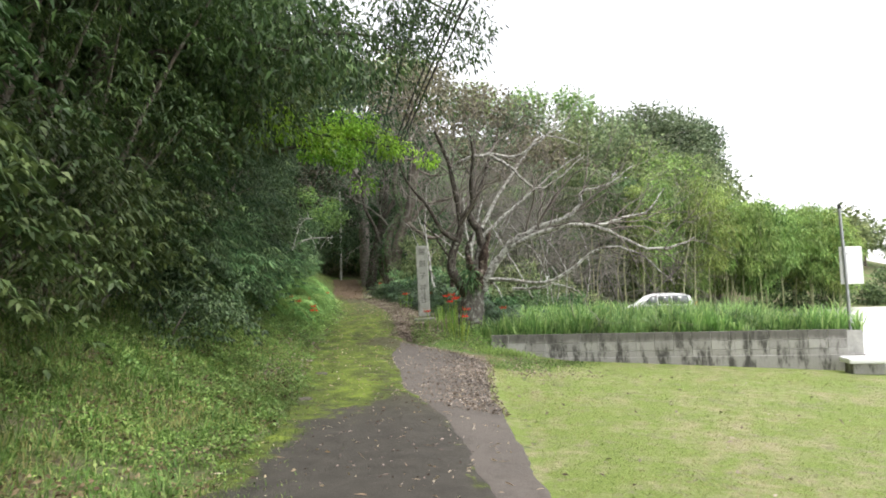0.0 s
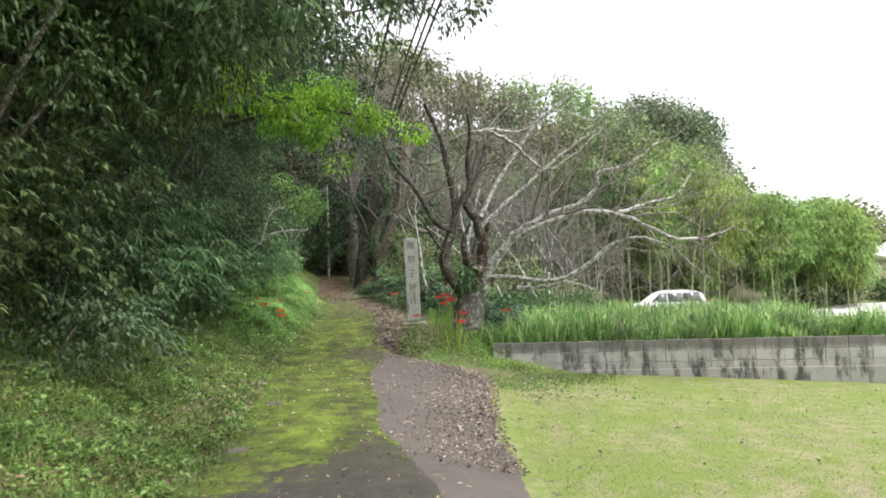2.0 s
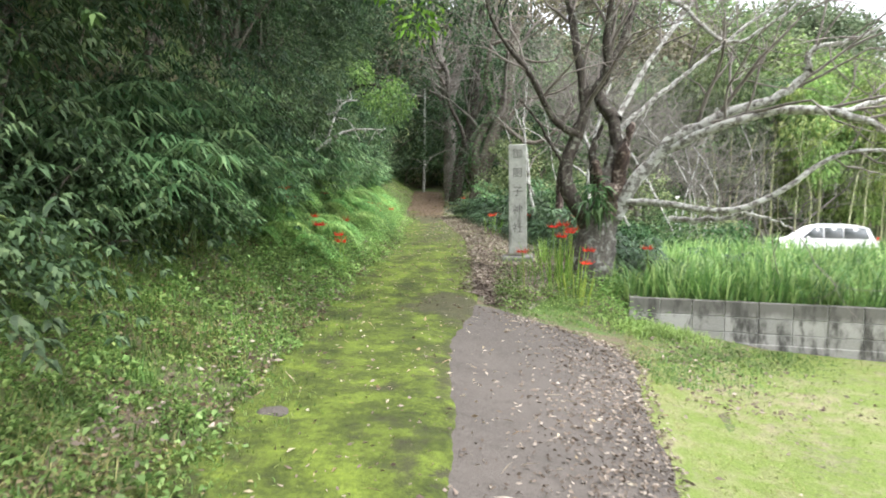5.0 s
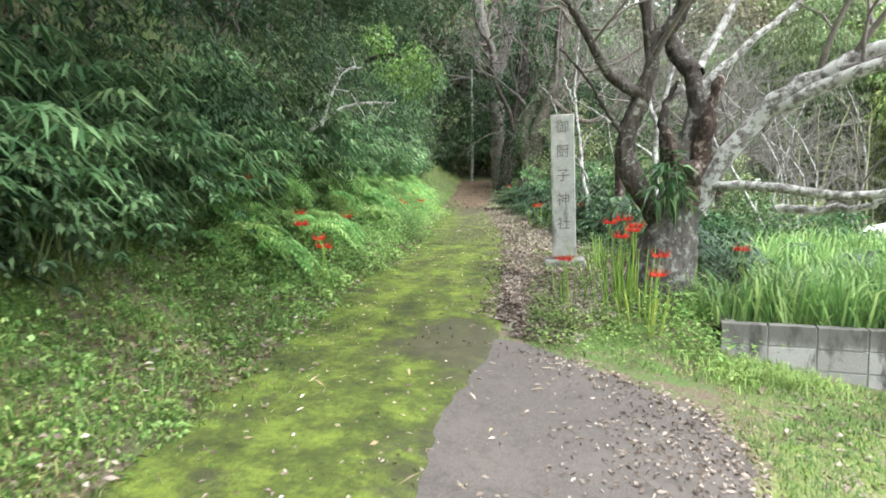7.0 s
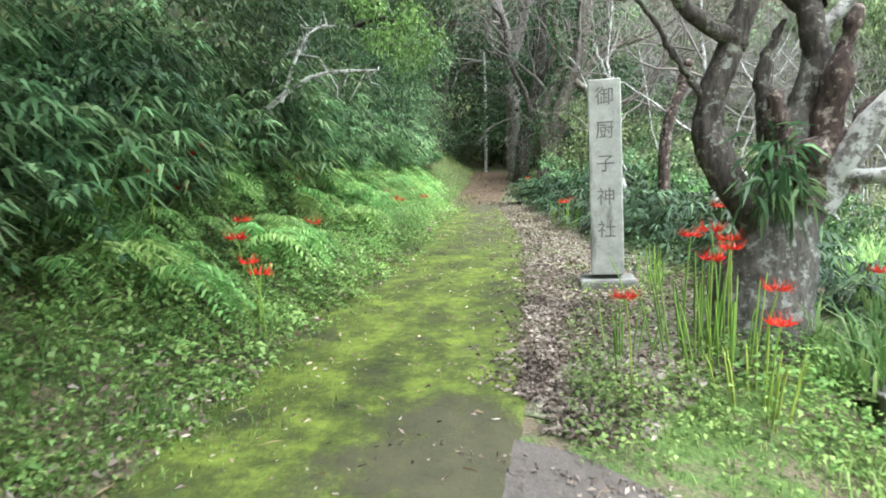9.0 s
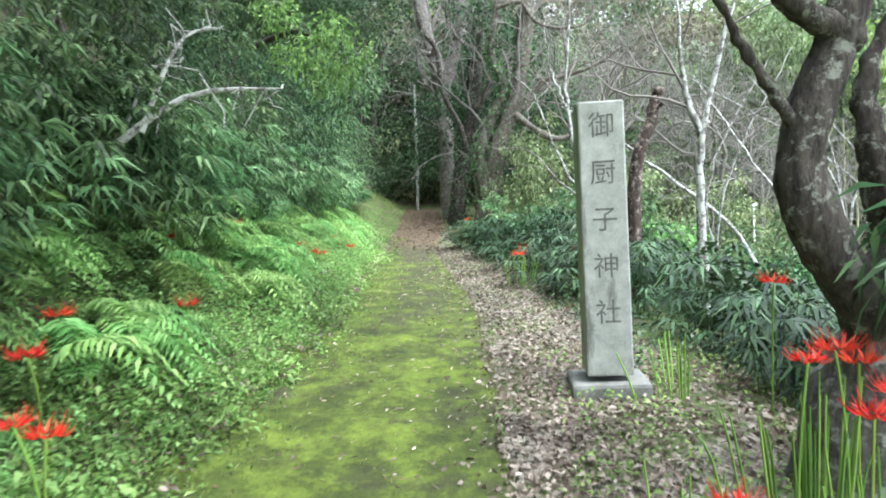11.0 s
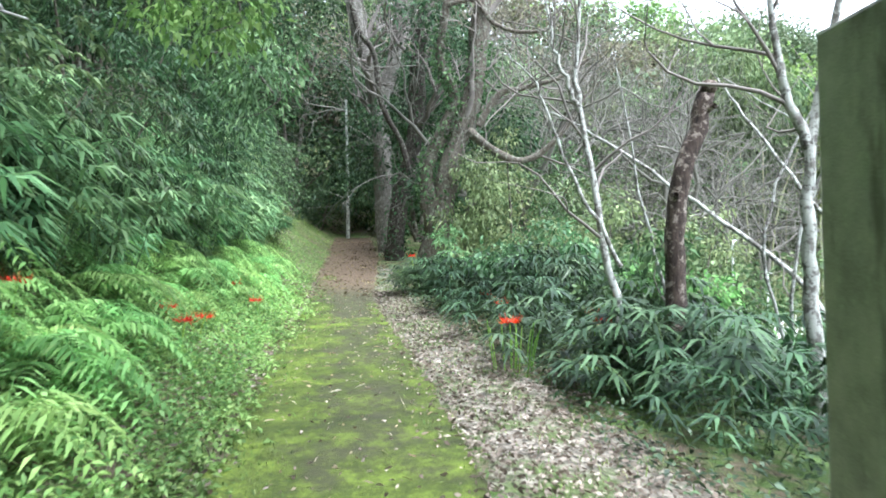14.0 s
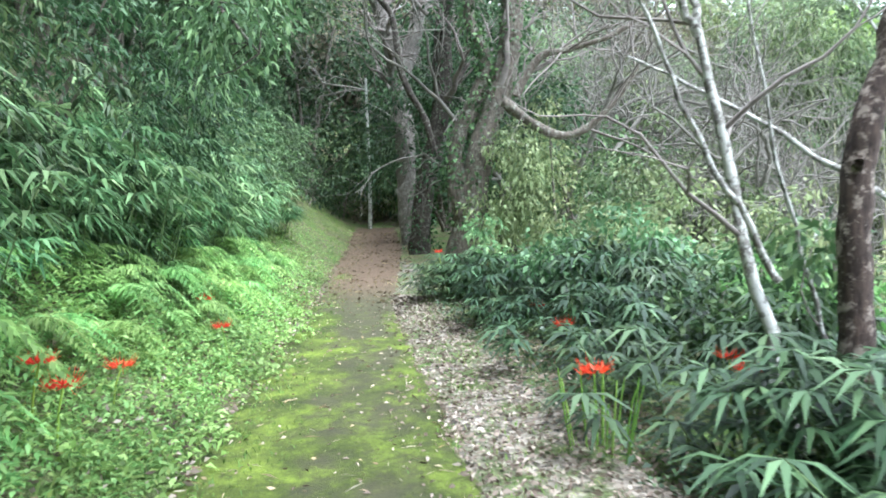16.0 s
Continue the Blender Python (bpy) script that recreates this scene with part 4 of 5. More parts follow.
# trees that close the tunnel at the path's end
for x, y in ((-9.5, 45), (-5.8, 48), (-3.0, 46), (-0.5, 49), (-7.5, 51), (-11.5, 50), (2.5, 47), (-4.4, 52)):
    shrub("tunnel_tree", "dark tree at the end of the mossy path", "tree", "trees at the path's end", x, y, 2.6, 9 + 3 * rng.random(), L_DARK, rng, (0.26, 0.12), 45, 0.2, 0.35, low=0.12)
for x, y in ((-2.7, 38), (-3.6, 41.5), (-1.6, 35.5), (-4.8, 43.5)):
    shrub("evergreen_tree", "leafy evergreen tree leaning over the path", "tree", "trees over the path", x, y, 1.9, 7.5, L_DARK, rng, (0.18, 0.07), 90, -1.0, 0.4, low=0.25)


def spray(name, label, mat, start, tip, r, n, leaf, rng, bark=M_BARK, thick=0.05):
    """One overhanging bough with its leaves."""
    t = thing(name, label, "branch")
    start, tip = np.array(start, float), np.array(tip, float)
    line = smooth_line([start, (start + tip) / 2 + [0, 0, 0.25], tip], 9)
    g, lv, tw = Geo(), Geo(), Geo()
    tube(g, line, np.linspace(thick, 0.008, 9), 6)
    for k in range(3, 9):
        for q in range(2):
            c = line[k] + rng.normal(size=3) * r * 0.45
            blob_leaves(lv, c, (r * 0.6, r * 0.6, r * 0.4), n // 12, leaf[0], leaf[1], rng, 0.5)
            tube(tw, [line[k], (line[k] + c) / 2 + rng.normal(size=3) * 0.05, c], [0.012, 0.008, 0.004], 3)
    part("bough", g, bark, t, smooth=True)
    tagged(part("fine_twig_mass", tw, bark, t), kind="stuff")
    if n:
        part("foliage", lv, mat, t)
    return t


for start, tip, n in (((-3.9, 14.6, 4.9), (-0.75, 14.2, 4.62), 1900), ((-3.6, 13.8, 4.55), (-1.7, 13.6, 4.3), 1300), ((-3.3, 14.9, 5.2), (-1.6, 14.4, 5.05), 1100), ((-4.2, 13.4, 4.9), (-2.4, 13.2, 4.75), 1100)):
    spray("bright_branch", "bright fresh green leafy branch hanging over the path", L_BRIGHT, start, tip, 0.5, n, (0.09, 0.04), rng)
spray("overhanging_branch", "dark leafy branch hanging into the sky", L_DARK, (-5.2, 17.2, 7.0), (0.9, 17.0, 8.2), 0.8, 1100, (0.16, 0.05), rng)
spray("overhanging_branch", "dark leafy branch hanging into the sky", L_DARK, (-5.2, 18.0, 5.8), (-1.5, 17.6, 7.3), 1.0, 2200, (0.15, 0.05), rng)
spray("overhanging_branch", "dark leafy branch hanging into the sky", L_DARK, (-4.2, 20.5, 6.6), (-1.8, 20.3, 5.6), 1.2, 1800, (0.13, 0.04), rng)
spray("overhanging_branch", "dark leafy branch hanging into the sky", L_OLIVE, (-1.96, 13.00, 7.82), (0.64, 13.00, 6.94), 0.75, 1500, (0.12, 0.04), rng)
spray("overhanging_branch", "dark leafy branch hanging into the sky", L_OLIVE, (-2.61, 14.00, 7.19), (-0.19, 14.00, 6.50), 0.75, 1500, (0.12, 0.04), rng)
spray("overhanging_branch", "green leafy branch hanging over the path", L_WEED, (-4.8, 21.8, 4.5), (-3.35, 21.0, 4.05), 0.5, 1500, (0.08, 0.035), rng)
spray("overhanging_branch", "green leafy branch hanging over the path", L_THICKET, (-5.4, 25.5, 5.0), (-4.2, 25.0, 4.2), 0.8, 1600, (0.12, 0.035), rng)
# the last three boughs are added to shade the near thicket
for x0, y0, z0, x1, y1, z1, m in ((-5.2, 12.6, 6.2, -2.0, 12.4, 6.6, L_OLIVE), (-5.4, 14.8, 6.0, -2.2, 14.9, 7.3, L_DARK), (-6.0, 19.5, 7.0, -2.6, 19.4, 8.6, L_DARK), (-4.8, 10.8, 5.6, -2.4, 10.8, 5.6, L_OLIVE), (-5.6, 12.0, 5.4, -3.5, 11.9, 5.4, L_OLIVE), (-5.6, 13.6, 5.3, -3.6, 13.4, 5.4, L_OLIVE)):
    spray("overhanging_bough", "dark leafy bough over the mossy path, some added for shade", m, (x0, y0, z0), (x1, y1, z1), 1.5, 3000, (0.15, 0.055), rng, M_BARK, 0.07)
spray("dead_branch", "bare pale dead branch sticking out of the thicket", L_DARK, (-4.49, 17.70, 2.47), (-3.03, 18.13, 3.11), 0.3, 0, (0.1, 0.03), rng, M_LIMB, 0.042)
spray("dead_branch", "bare pale dead branch sticking out of the thicket", L_DARK, (-4.06, 17.80, 2.77), (-3.7, 18.3, 3.7), 0.3, 0, (0.1, 0.03), rng, M_LIMB, 0.026)
spray("dead_branch", "bare pale dead branch sticking out of the thicket", L_DARK, (-4.6, 18.3, 2.75), (-4.05, 18.4, 3.45), 0.3, 0, (0.1, 0.03), rng, M_LIMB, 0.022)


# old trees with ivy beside the path
def ivy_tree(label, stems, seed, ivied=(), mat=None):
    """stems: line, radius at the foot, radius at the top, twigs."""
    r = np.random.default_rng(seed)
    t = thing("ivy_tree", label, "tree", "ivy-grown trees beside the path")
    twig, ivy = Geo(), Geo()
    for k, (pts, r0, r1, side) in enumerate(stems):
        line = smooth_line(pts, 30)
        rad = np.linspace(r0, r1, 30) * (1 + 0.04 * r.normal(size=30))
        if r0 > 0.3:
            rad *= 1 + 0.5 * np.exp(-np.arange(30) / 3.0)
        g = Geo()
        tube(g, line, rad, 14, 0.1)
        g.v[0] += np.array([noise.noise_vector(Vector(q) * 4.0) * 0.05 for q in g.v[0]]) * min(1.0, r0 * 4)
        part("trunk" if r0 > 0.12 else "limb", g, mat or M_BROWN_BARK, t, smooth=True)
        for q in range(side):
            i = int(r.integers(12, 30))
            grow(twig, line[i], unit(line[i] - line[i - 1]) + r.normal(size=3) * 0.7, max(rad[i] * 0.4, 0.012), 1.7, 3, r, 0.15, 0.6, 0.4, 3)
        if k in ivied:
            for i in range(4, 24):
                blob_leaves(ivy, line[i], (rad[i] * 1.2 + 0.05, rad[i] * 1.2 + 0.05, 0.3), 80, 0.1, 0.065, r, 0.3)
    if ivy.v:
        part("ivy", ivy, L_BAMBOO, t, "dark green ivy")
    tagged(part("fine_twig_mass", twig, M_TWIG, t, "fine bare grey twigs"), kind="stuff")
    return t


ivy_tree("stout old trunk with ivy and moss, forking above the path's edge", (
    ([(-2.61, 32.20, 1.21), (-2.46, 32.20, 2.16), (-2.39, 32.20, 2.93), (-2.02, 32.20, 4.41), (-1.55, 32.20, 5.71), (-1.36, 32.20, 7.33), (-1.17, 32.20, 8.66)], 0.36, 0.2, 3),
    ([(-2.49, 32.10, 2.54), (-2.65, 32.10, 3.31), (-2.59, 32.10, 4.24), (-2.04, 32.10, 5.45), (-2.03, 32.10, 6.01), (-2.30, 32.10, 6.67), (-2.13, 32.10, 7.97), (-1.91, 32.10, 8.90)], 0.2, 0.08, 4),
    ([(-2.12, 31.90, 7.89), (-1.45, 31.90, 8.00), (-1.05, 31.90, 7.46), (-0.42, 31.90, 7.21), (0.30, 31.90, 7.28), (0.58, 31.90, 7.75)], 0.07, 0.03, 4),
    ([(-1.41, 31.90, 5.02), (-1.24, 31.90, 5.31), (-0.85, 31.90, 5.79), (-0.28, 31.90, 5.89), (0.51, 31.90, 6.11), (1.29, 31.90, 6.59)], 0.09, 0.04, 5),
    ([(-1.66, 31.70, 4.87), (-1.19, 31.70, 4.49), (-0.57, 31.70, 4.15), (-0.01, 31.70, 4.30), (0.50, 31.70, 4.76), (0.98, 31.70, 5.43)], 0.11, 0.05, 4)), 5, (0, 1))
ivy_tree("mossy old trunk with a climbing vine beside the path", (
    ([(-3.91, 35.60, 1.68), (-3.86, 35.60, 2.15), (-3.69, 35.60, 3.53), (-3.21, 35.60, 5.52), (-3.09, 35.60, 7.53), (-2.91, 35.60, 8.93), (-2.80, 35.60, 10.48)], 0.3, 0.17, 4),
    ([(-3.23, 33.50, 4.11), (-3.41, 33.50, 4.89), (-3.79, 33.50, 5.61), (-3.97, 33.50, 6.14), (-4.09, 33.50, 7.22), (-4.52, 33.50, 7.95), (-4.73, 33.50, 9.04)], 0.075, 0.07, 2)), 6, (0,), M_BARK)
ivy_tree("tall pale grey trunk forked low above the thicket", (
    ([(-4.45, 38.00, 1.96), (-4.48, 38.00, 3.74), (-4.54, 38.00, 5.75), (-4.74, 38.00, 7.66), (-5.22, 38.00, 9.39), (-5.54, 38.00, 11.27)], 0.3, 0.24, 4),
    ([(-4.50, 38.00, 6.05), (-4.45, 38.00, 7.10), (-4.04, 38.00, 8.45), (-3.67, 38.00, 10.50), (-3.47, 38.00, 11.57)], 0.26, 0.2, 4)), 7, (), M_PALE_TRUNK)
leaf_bush = Geo()
for k in range(16):
    blob_leaves(leaf_bush, (-1.45 + 0.42 * rng.normal(), 31.6 + 0.3 * rng.normal(), 2.2 + 1.9 * rng.random()), (0.45, 0.4, 0.4), 170, 0.11, 0.05, rng, 0.6)
tagged(part("climbing_shrub", leaf_bush, L_HILL), "loose green climber hanging from the ivy-grown trunk", "climbing plant")


def slim_tree(name, label, pts, r0, mat, seed, side=8, sl=1.2, cut=False):
    r = np.random.default_rng(seed)
    t = thing(name, label, "tree")
    line = smooth_line(pts, 20)
    line[1:-1] += r.normal(size=(18, 3)) * 0.012
    rad = np.linspace(r0, r0 * (0.75 if cut else 0.3), 20) * (1 + 0.025 * r.normal(size=20))
    g = Geo()
    tube(g, line, rad, 9)
    if cut:
        k = len(g.v[0]) - 9
        g.f.append(np.array([[k + i for i in range(9)]]))
    part("trunk", g, mat, t, smooth=True)
    if cut:
        for q in (9, 14):
            st = Geo()
            d = np.array((r.normal(), -0.6, 0.3))
            tube(st, [line[q], line[q] + d * 0.12, line[q] + d * 0.2], [0.045, 0.035, 0.03], 6)
            part("branch_stub", st, mat, t, "broken branch stub", True)
    if side:
        tw = Geo()
        for k in range(side):
            i = int(r.integers(6, 20))
            grow(tw, line[i], unit(line[i] - line[i - 1]) + r.normal(size=3) * 0.7, rad[i] * 0.55, sl, 3, r, 0.15, 0.6, 0.45, 2)
        tagged(part("fine_twig_mass", tw, M_TWIG, t, "thin bare twigs"), kind="stuff")


slim_tree("pale_tree", "slender pale-barked bare tree among bamboo grass", [(-0.25, 22.1, 1.0), (-0.38, 22.3, 1.9), (-0.55, 22.6, 3.3), (-0.58, 22.7, 4.0), (-0.5, 22.8, 5.2)], 0.045, M_LIMB, 3, 9, 1.1)
slim_tree("pale_tree", "slender pale-barked bare tree among bamboo grass", [(-0.58, 22.65, 3.5), (-0.8, 22.7, 4.1), (-0.9, 22.9, 5.0)], 0.028, M_LIMB, 4, 6, 1.0)
slim_tree("dead_tree", "dark reddish dead trunk with a sawn-off top", [(0.32, 22.6, 0.8), (0.30, 22.6, 1.8), (0.36, 22.65, 2.7), (0.62, 22.7, 3.5), (0.68, 22.7, 3.75)], 0.105, M_RED_BARK, 8, 0, cut=True)
slim_tree("forked_tree", "grey forked young tree without leaves", [(0.95, 21.2, 0.8), (0.9, 21.25, 2.0), (0.95, 21.3, 3.0), (1.35, 21.4, 4.6)], 0.07, M_LIMB, 9, 5)
slim_tree("forked_tree", "grey forked young tree without leaves", [(0.94, 21.3, 2.9), (0.75, 21.4, 3.6), (0.7, 21.5, 4.6)], 0.05, M_LIMB, 10, 5)
for k in range(9):
    x, y = 0.6 + 0.5 * k + rng.random(), 22.5 + 4 * rng.random()
    slim_tree("leaning_stem", "thin leaning bare stem in the thicket", [(x, y, float(height(x, y))), (x + rng.normal() * 0.4, y, 2.2), (x + rng.normal() * 0.9, y, 4.2)], 0.025, M_LIMB, 40 + k, 3, 0.8)


for pts, r0, k in (([(2.2, 22.9, 0.9), (1.71, 23.2, 1.82), (0.8, 23.8, 2.75), (-0.15, 24.5, 3.6), (-0.6, 24.7, 3.9)], 0.035, 61), ([(3.3, 23.8, 1.0), (2.87, 24.0, 1.9), (2.4, 24.5, 2.9), (1.93, 25.0, 3.89), (1.7, 25.2, 4.4)], 0.035, 62), ([(-0.3, 22.2, 2.0), (-0.57, 22.2, 2.5), (-0.85, 22.2, 3.1), (-1.01, 22.2, 3.6), (-1.3, 22.2, 3.95)], 0.022, 63)):
    slim_tree("leaning_stem", "long thin bare stem leaning through the thicket", pts, r0, M_LIMB, k, 2, 0.6)


# bare brushwood thicket behind the cherry tree
def bare_tree(x, y, tall, seed, wide=0.95):
    r = np.random.default_rng(seed)
    z = float(height(x, y))
    t = thing("bare_tree", "bare brown-grey brushwood tree in the thicket", "tree", "bare trees in the thicket", at=(x, y, z))
    tw = Geo()
    for k in range(3):
        d = np.array((r.normal() * 0.35, r.normal() * 0.35, 1.0))
        line = np.array([d * tall * 0.12 * q + r.normal(size=3) * [0.06, 0.06, 0] for q in range(5)])
        st = Geo()
        tube(st, line, np.linspace(0.03 + 0.009 * tall, 0.02 + 0.005 * tall, 5), 6)
        part("trunk", st, M_BRUSH, t, smooth=True)
        for q in (2, 3, 4, 4):
            grow(tw, line[q], unit(d) + r.normal(size=3) * 0.6, 0.012 + 0.004 * tall, tall * 0.3, 3, r, 0.08, wide, 0.5, 4, 0.6)
    tagged(part("fine_twig_mass", tw, M_BRUSH, t), kind="stuff")


M_BRUSH = plain("brown_brushwood", (0.095, 0.09, 0.076), (0.235, 0.222, 0.19), 1.0, 0.9, 20.0, 0.0)
seed = 100
for x, y, tall in ((9, 41, 6), (4.2, 37, 9), (-0.5, 36, 8), (7, 39.5, 8), (2.5, 41, 10), (0, 41, 10), (5.2, 42, 10), (11.5, 42, 6), (-3, 47, 10), (0.5, 48, 11), (3.5, 47.5, 11), (6.5, 48, 10), (2, 53, 10), (5.5, 54, 10), (9.5, 50, 8), (-1.5, 54, 10)):
    seed += 1
    bare_tree(x, y, tall, seed)


for x, y, tall, mat in ((2.2, 27.6, 1.9, L_HILL), (4.2, 28.6, 1.8, L_GROVE), (0.9, 29.8, 2.4, L_HILL), (3.4, 31.5, 2.6, L_HILL), (5.6, 31.0, 1.7, L_HILL), (1.6, 33.0, 3.2, L_HILL), (4.6, 35.0, 2.8, L_GROVE), (-0.6, 32.5, 2.6, L_HILL), (0.2, 35.0, 3.6, L_GROVE), (6.8, 36.5, 2.0, L_HILL), (2.6, 37.5, 3.4, L_HILL)):
    shrub("undergrowth_bush", "green undergrowth bush below the bare trees", "bush", "undergrowth", x, y, 1.25, tall * 1.35, mat, rng, (0.14, 0.06), 120, 0.0, 0.35, low=0.05)


for x, y, tall in ((1.2, 38.5, 6.0), (3.8, 39.5, 6.5), (6.4, 41.0, 5.5), (-1.0, 39.5, 6.5), (8.6, 43.0, 5.5), (2.6, 44.0, 8.0)):
    shrub("understorey_tree", "loose green tree among the bare brushwood", "tree", "understorey trees", x, y, 1.7, tall, L_GROVE, rng, (0.2, 0.09), 60, 0.0, 0.35, low=0.15)


# low growth along the far side of the lot
for k in range(11):
    shrub("lot_bush", "low dull green bush along the lot's far side", "bush", "bushes beyond the lot", 23.5 + 1.7 * k, 46.5 + 0.35 * k + rng.random(), 1.5, 1.9 + rng.random(), L_GROVE, rng, (0.25, 0.1), 60, 0.0, 0.3, low=0.0)
# added dark bushes that stand in for shade between the grove's culms
for k in range(15):
    shrub("grove_shade_bush", "dark bush standing in for shaded gaps inside the bamboo grove", "bush", "bushes in the grove", -1.0 + 1.35 * k + 0.4 * rng.random(), 45.5 + 2.5 * rng.random() + 0.1 * k, 1.3, 3.0 + rng.random(), L_OLIVE, rng, (0.3, 0.13), 60, 0.0, 0.3, low=0.0)


# bamboo grove and hill forest
def bamboo(x, y, tall, rng, mat=None, label="tall yellow-green bamboo with drooping plume", plume=0.45):
    z = float(height(x, y))
    t = thing("bamboo", label, "bamboo", "bamboo grove", at=(x, y, z))
    lean = rng.normal(size=2) * 0.08 * tall
    line = smooth_line([(0, 0, -0.1), (lean[0] * 0.2, lean[1] * 0.2, tall * 0.5), (lean[0], lean[1], tall)], 9)
    g, lv = Geo(), Geo()
    tube(g, line, np.linspace(0.05, 0.015, 9), 5)
    part("culm", g, M_CULM, t, smooth=True)
    for k in range(9):
        f = 1 - plume + plume * (k + 0.5) / 9
        i = min(int(f * 8), 7)
        c = line[i] * (1 - (f * 8 - i)) + line[i + 1] * (f * 8 - i)
        r = 0.4 + 1.55 * np.sin(np.pi * (k + 0.8) / 9.6)
        blob_leaves(lv, c + np.append(rng.normal(size=2) * 0.4, 0), (r * 0.75, r * 0.75, r * 0.55), int(230 * r), 0.3, 0.07, rng, 0.75)
    part("plume", lv, mat or L_PLUME, t)


rng = np.random.default_rng(77)
for k in range(34):
    bamboo(13.5 + 0.42 * k + rng.normal() * 0.5, 41 + 4 * rng.random() + 0.12 * k, (8.2 - 0.09 * k) + 1.6 * rng.random(), rng, L_PLUME, plume=0.75 if k % 2 else 0.6)
for k in range(15):
    bamboo(1.0 + 0.85 * k + rng.normal() * 0.5, 43.5 + 3.5 * rng.random(), 8 + 2 * rng.random(), rng, L_GROVE if k % 4 else L_HILL)
for k in range(18):
    x, y = 2 + 0.8 * k + rng.normal() * 0.3, 40.5 + rng.random()
    slim_tree("bamboo_culm", "pale leaning bamboo culm at the grove's edge", [(x, y, -0.45), (x + rng.normal() * 0.2, y, 2.5), (x + rng.normal() * 0.6, y, 5.5)], 0.05, M_CULM, 300 + k, 0)


def hill_tree(x, y, r, tall, mat, rng, label="rounded hillside tree with mixed green foliage", count=340):
    z = float(height(x, y))
    t = thing("hill_tree", label, "tree", "trees on the hill", at=(x, y, z))
    g, lv = Geo(), Geo()
    tube(g, [(0, 0, -0.3), (rng.normal() * 0.2, 0, tall * 0.5), (0, 0, tall * 0.85)], [0.22, 0.15, 0.05], 6)
    part("trunk", g, M_BROWN_BARK, t)
    for k in range(6):
        a, f = rng.random() * 6.28, rng.random()
        c = (np.cos(a) * r * 0.5, np.sin(a) * r * 0.5, tall * (0.4 + 0.5 * f))
        rr = r * (0.5 + 0.25 * rng.random())
        blob_leaves(lv, c, (rr, rr, rr * 0.85), count, 0.45, 0.24, rng, 0.25)
    part("crown", lv, mat, t)


for row, (y0, step) in enumerate(((50, 3.2), (58, 3.6), (67, 4.2), (77, 4.8), (88, 5.6))):
    x = -14.0 - row
    while x < 23 + row * 3:
        if row < 1 and -5 < x < 8:
            x += step
            continue
        hill_tree(x + rng.normal() * 0.8, y0 + 3 * rng.random(), 2.6 + row * 0.35 + rng.random(), 6.5 + 3.0 * rng.random(), (L_HILL, L_PLUME, L_HILL, L_HAZE)[int(rng.integers(4))] if x > 11 or rng.random() < 0.3 else L_DUN, rng)
        x += step
for x in (28.5, 31.0, 33.0):
    hill_tree(x, 88 + (x - 33) * 0.4, 4.8, 11.6, L_HAZE, rng, "dark domed evergreen on the hill's shoulder", 1300)
for k in range(16):
    hill_tree(30 + 4.2 * k, 62 + 3 * rng.random() + k * 0.8, 3.0, 3.5 + rng.random() * 2, L_HILL, rng, "low green tree beyond the road")


# ---- iris bed ----
def in_bed(n, rng):
    x = 0.75 + 8.3 * rng.random(n)
    y = np.where(x < 1.04, 15.35, 15.2 - (x - 1.04) * 0.126) + 0.2 + 9.5 * rng.random(n) ** 1.4
    return x, y


rng = np.random.default_rng(31)
n = 15000
x, y = in_bed(n, rng)
g = Geo()
keep = (y < 16.3) | (x > 1.3 + 0.25 * (y - 16))
x, y = x[keep], y[keep]
n = len(x)
way = rng.normal(size=(n, 3)) * [0.32, 0.32, 0.05] + [0, 0, 1]
tall = (0.34 + 0.42 * rng.random(n)) * (0.78 + 0.55 * np.sin(x * 2.6 + y * 0.6) * np.sin(y * 2.1 + x * 0.8)) + 0.12
blades(g, np.stack([x, y, np.full(n, 0.44)], 1), way, tall * 1.15, 0.027, rng, 0.6)
tagged(part("iris_leaves", g, L_IRIS), "dense green sword-shaped iris leaves in the bed", "iris plants", kind="stuff")

# ---- bank plants ----
def noise_patches(x, y, size):
    """Soft patches over the ground, 0 to 1."""
    q = 2 * np.pi / size
    return 0.5 + 0.25 * (np.sin(x * q * 0.9 + y * q * 0.35) * np.sin(y * q * 0.6 - x * q * 0.4 + 1) + np.sin(x * q * 0.37 - y * q * 0.5 + 2) * np.sin(y * q * 0.29 + x * q * 0.21))


def on_bank(n, rng, y0, y1, inner, outer, power=1.0):
    y = y0 + (y1 - y0) * rng.random(n) ** power
    x = path_left(y) + inner - (inner + outer) * rng.random(n)
    return x, y


def grass(name, x, y, h, w, mat, rng, label, category, tilt=0.5, bend=0.6):
    n = len(x)
    g = Geo()
    way = rng.normal(size=(n, 3)) * [tilt, tilt, 0.1] + [0, 0, 1]
    blades(g, np.stack([x, y, height(x, y)], 1), way, h * (0.4 + rng.random(n)), w, rng, bend)
    return tagged(part(name, g, mat), label, category, kind="stuff")


def scatter(name, x, y, l, w, mat, rng, label, category, lift=0.02, spread=0.0, flat=1.0, level=False):
    n = len(x)
    g = Geo()
    way = rng.normal(size=(n, 3)) * [1, 1, 0.25 * flat]
    base = np.stack([x, y, height(x, y) + lift + spread * rng.random(n)], 1)
    leaves(g, base, way, l * (0.5 + 0.8 * rng.random(n)), w * (0.6 + 0.7 * rng.random(n)), rng, 0.1, level)
    return tagged(part(name, g, mat), label, category, kind="stuff")


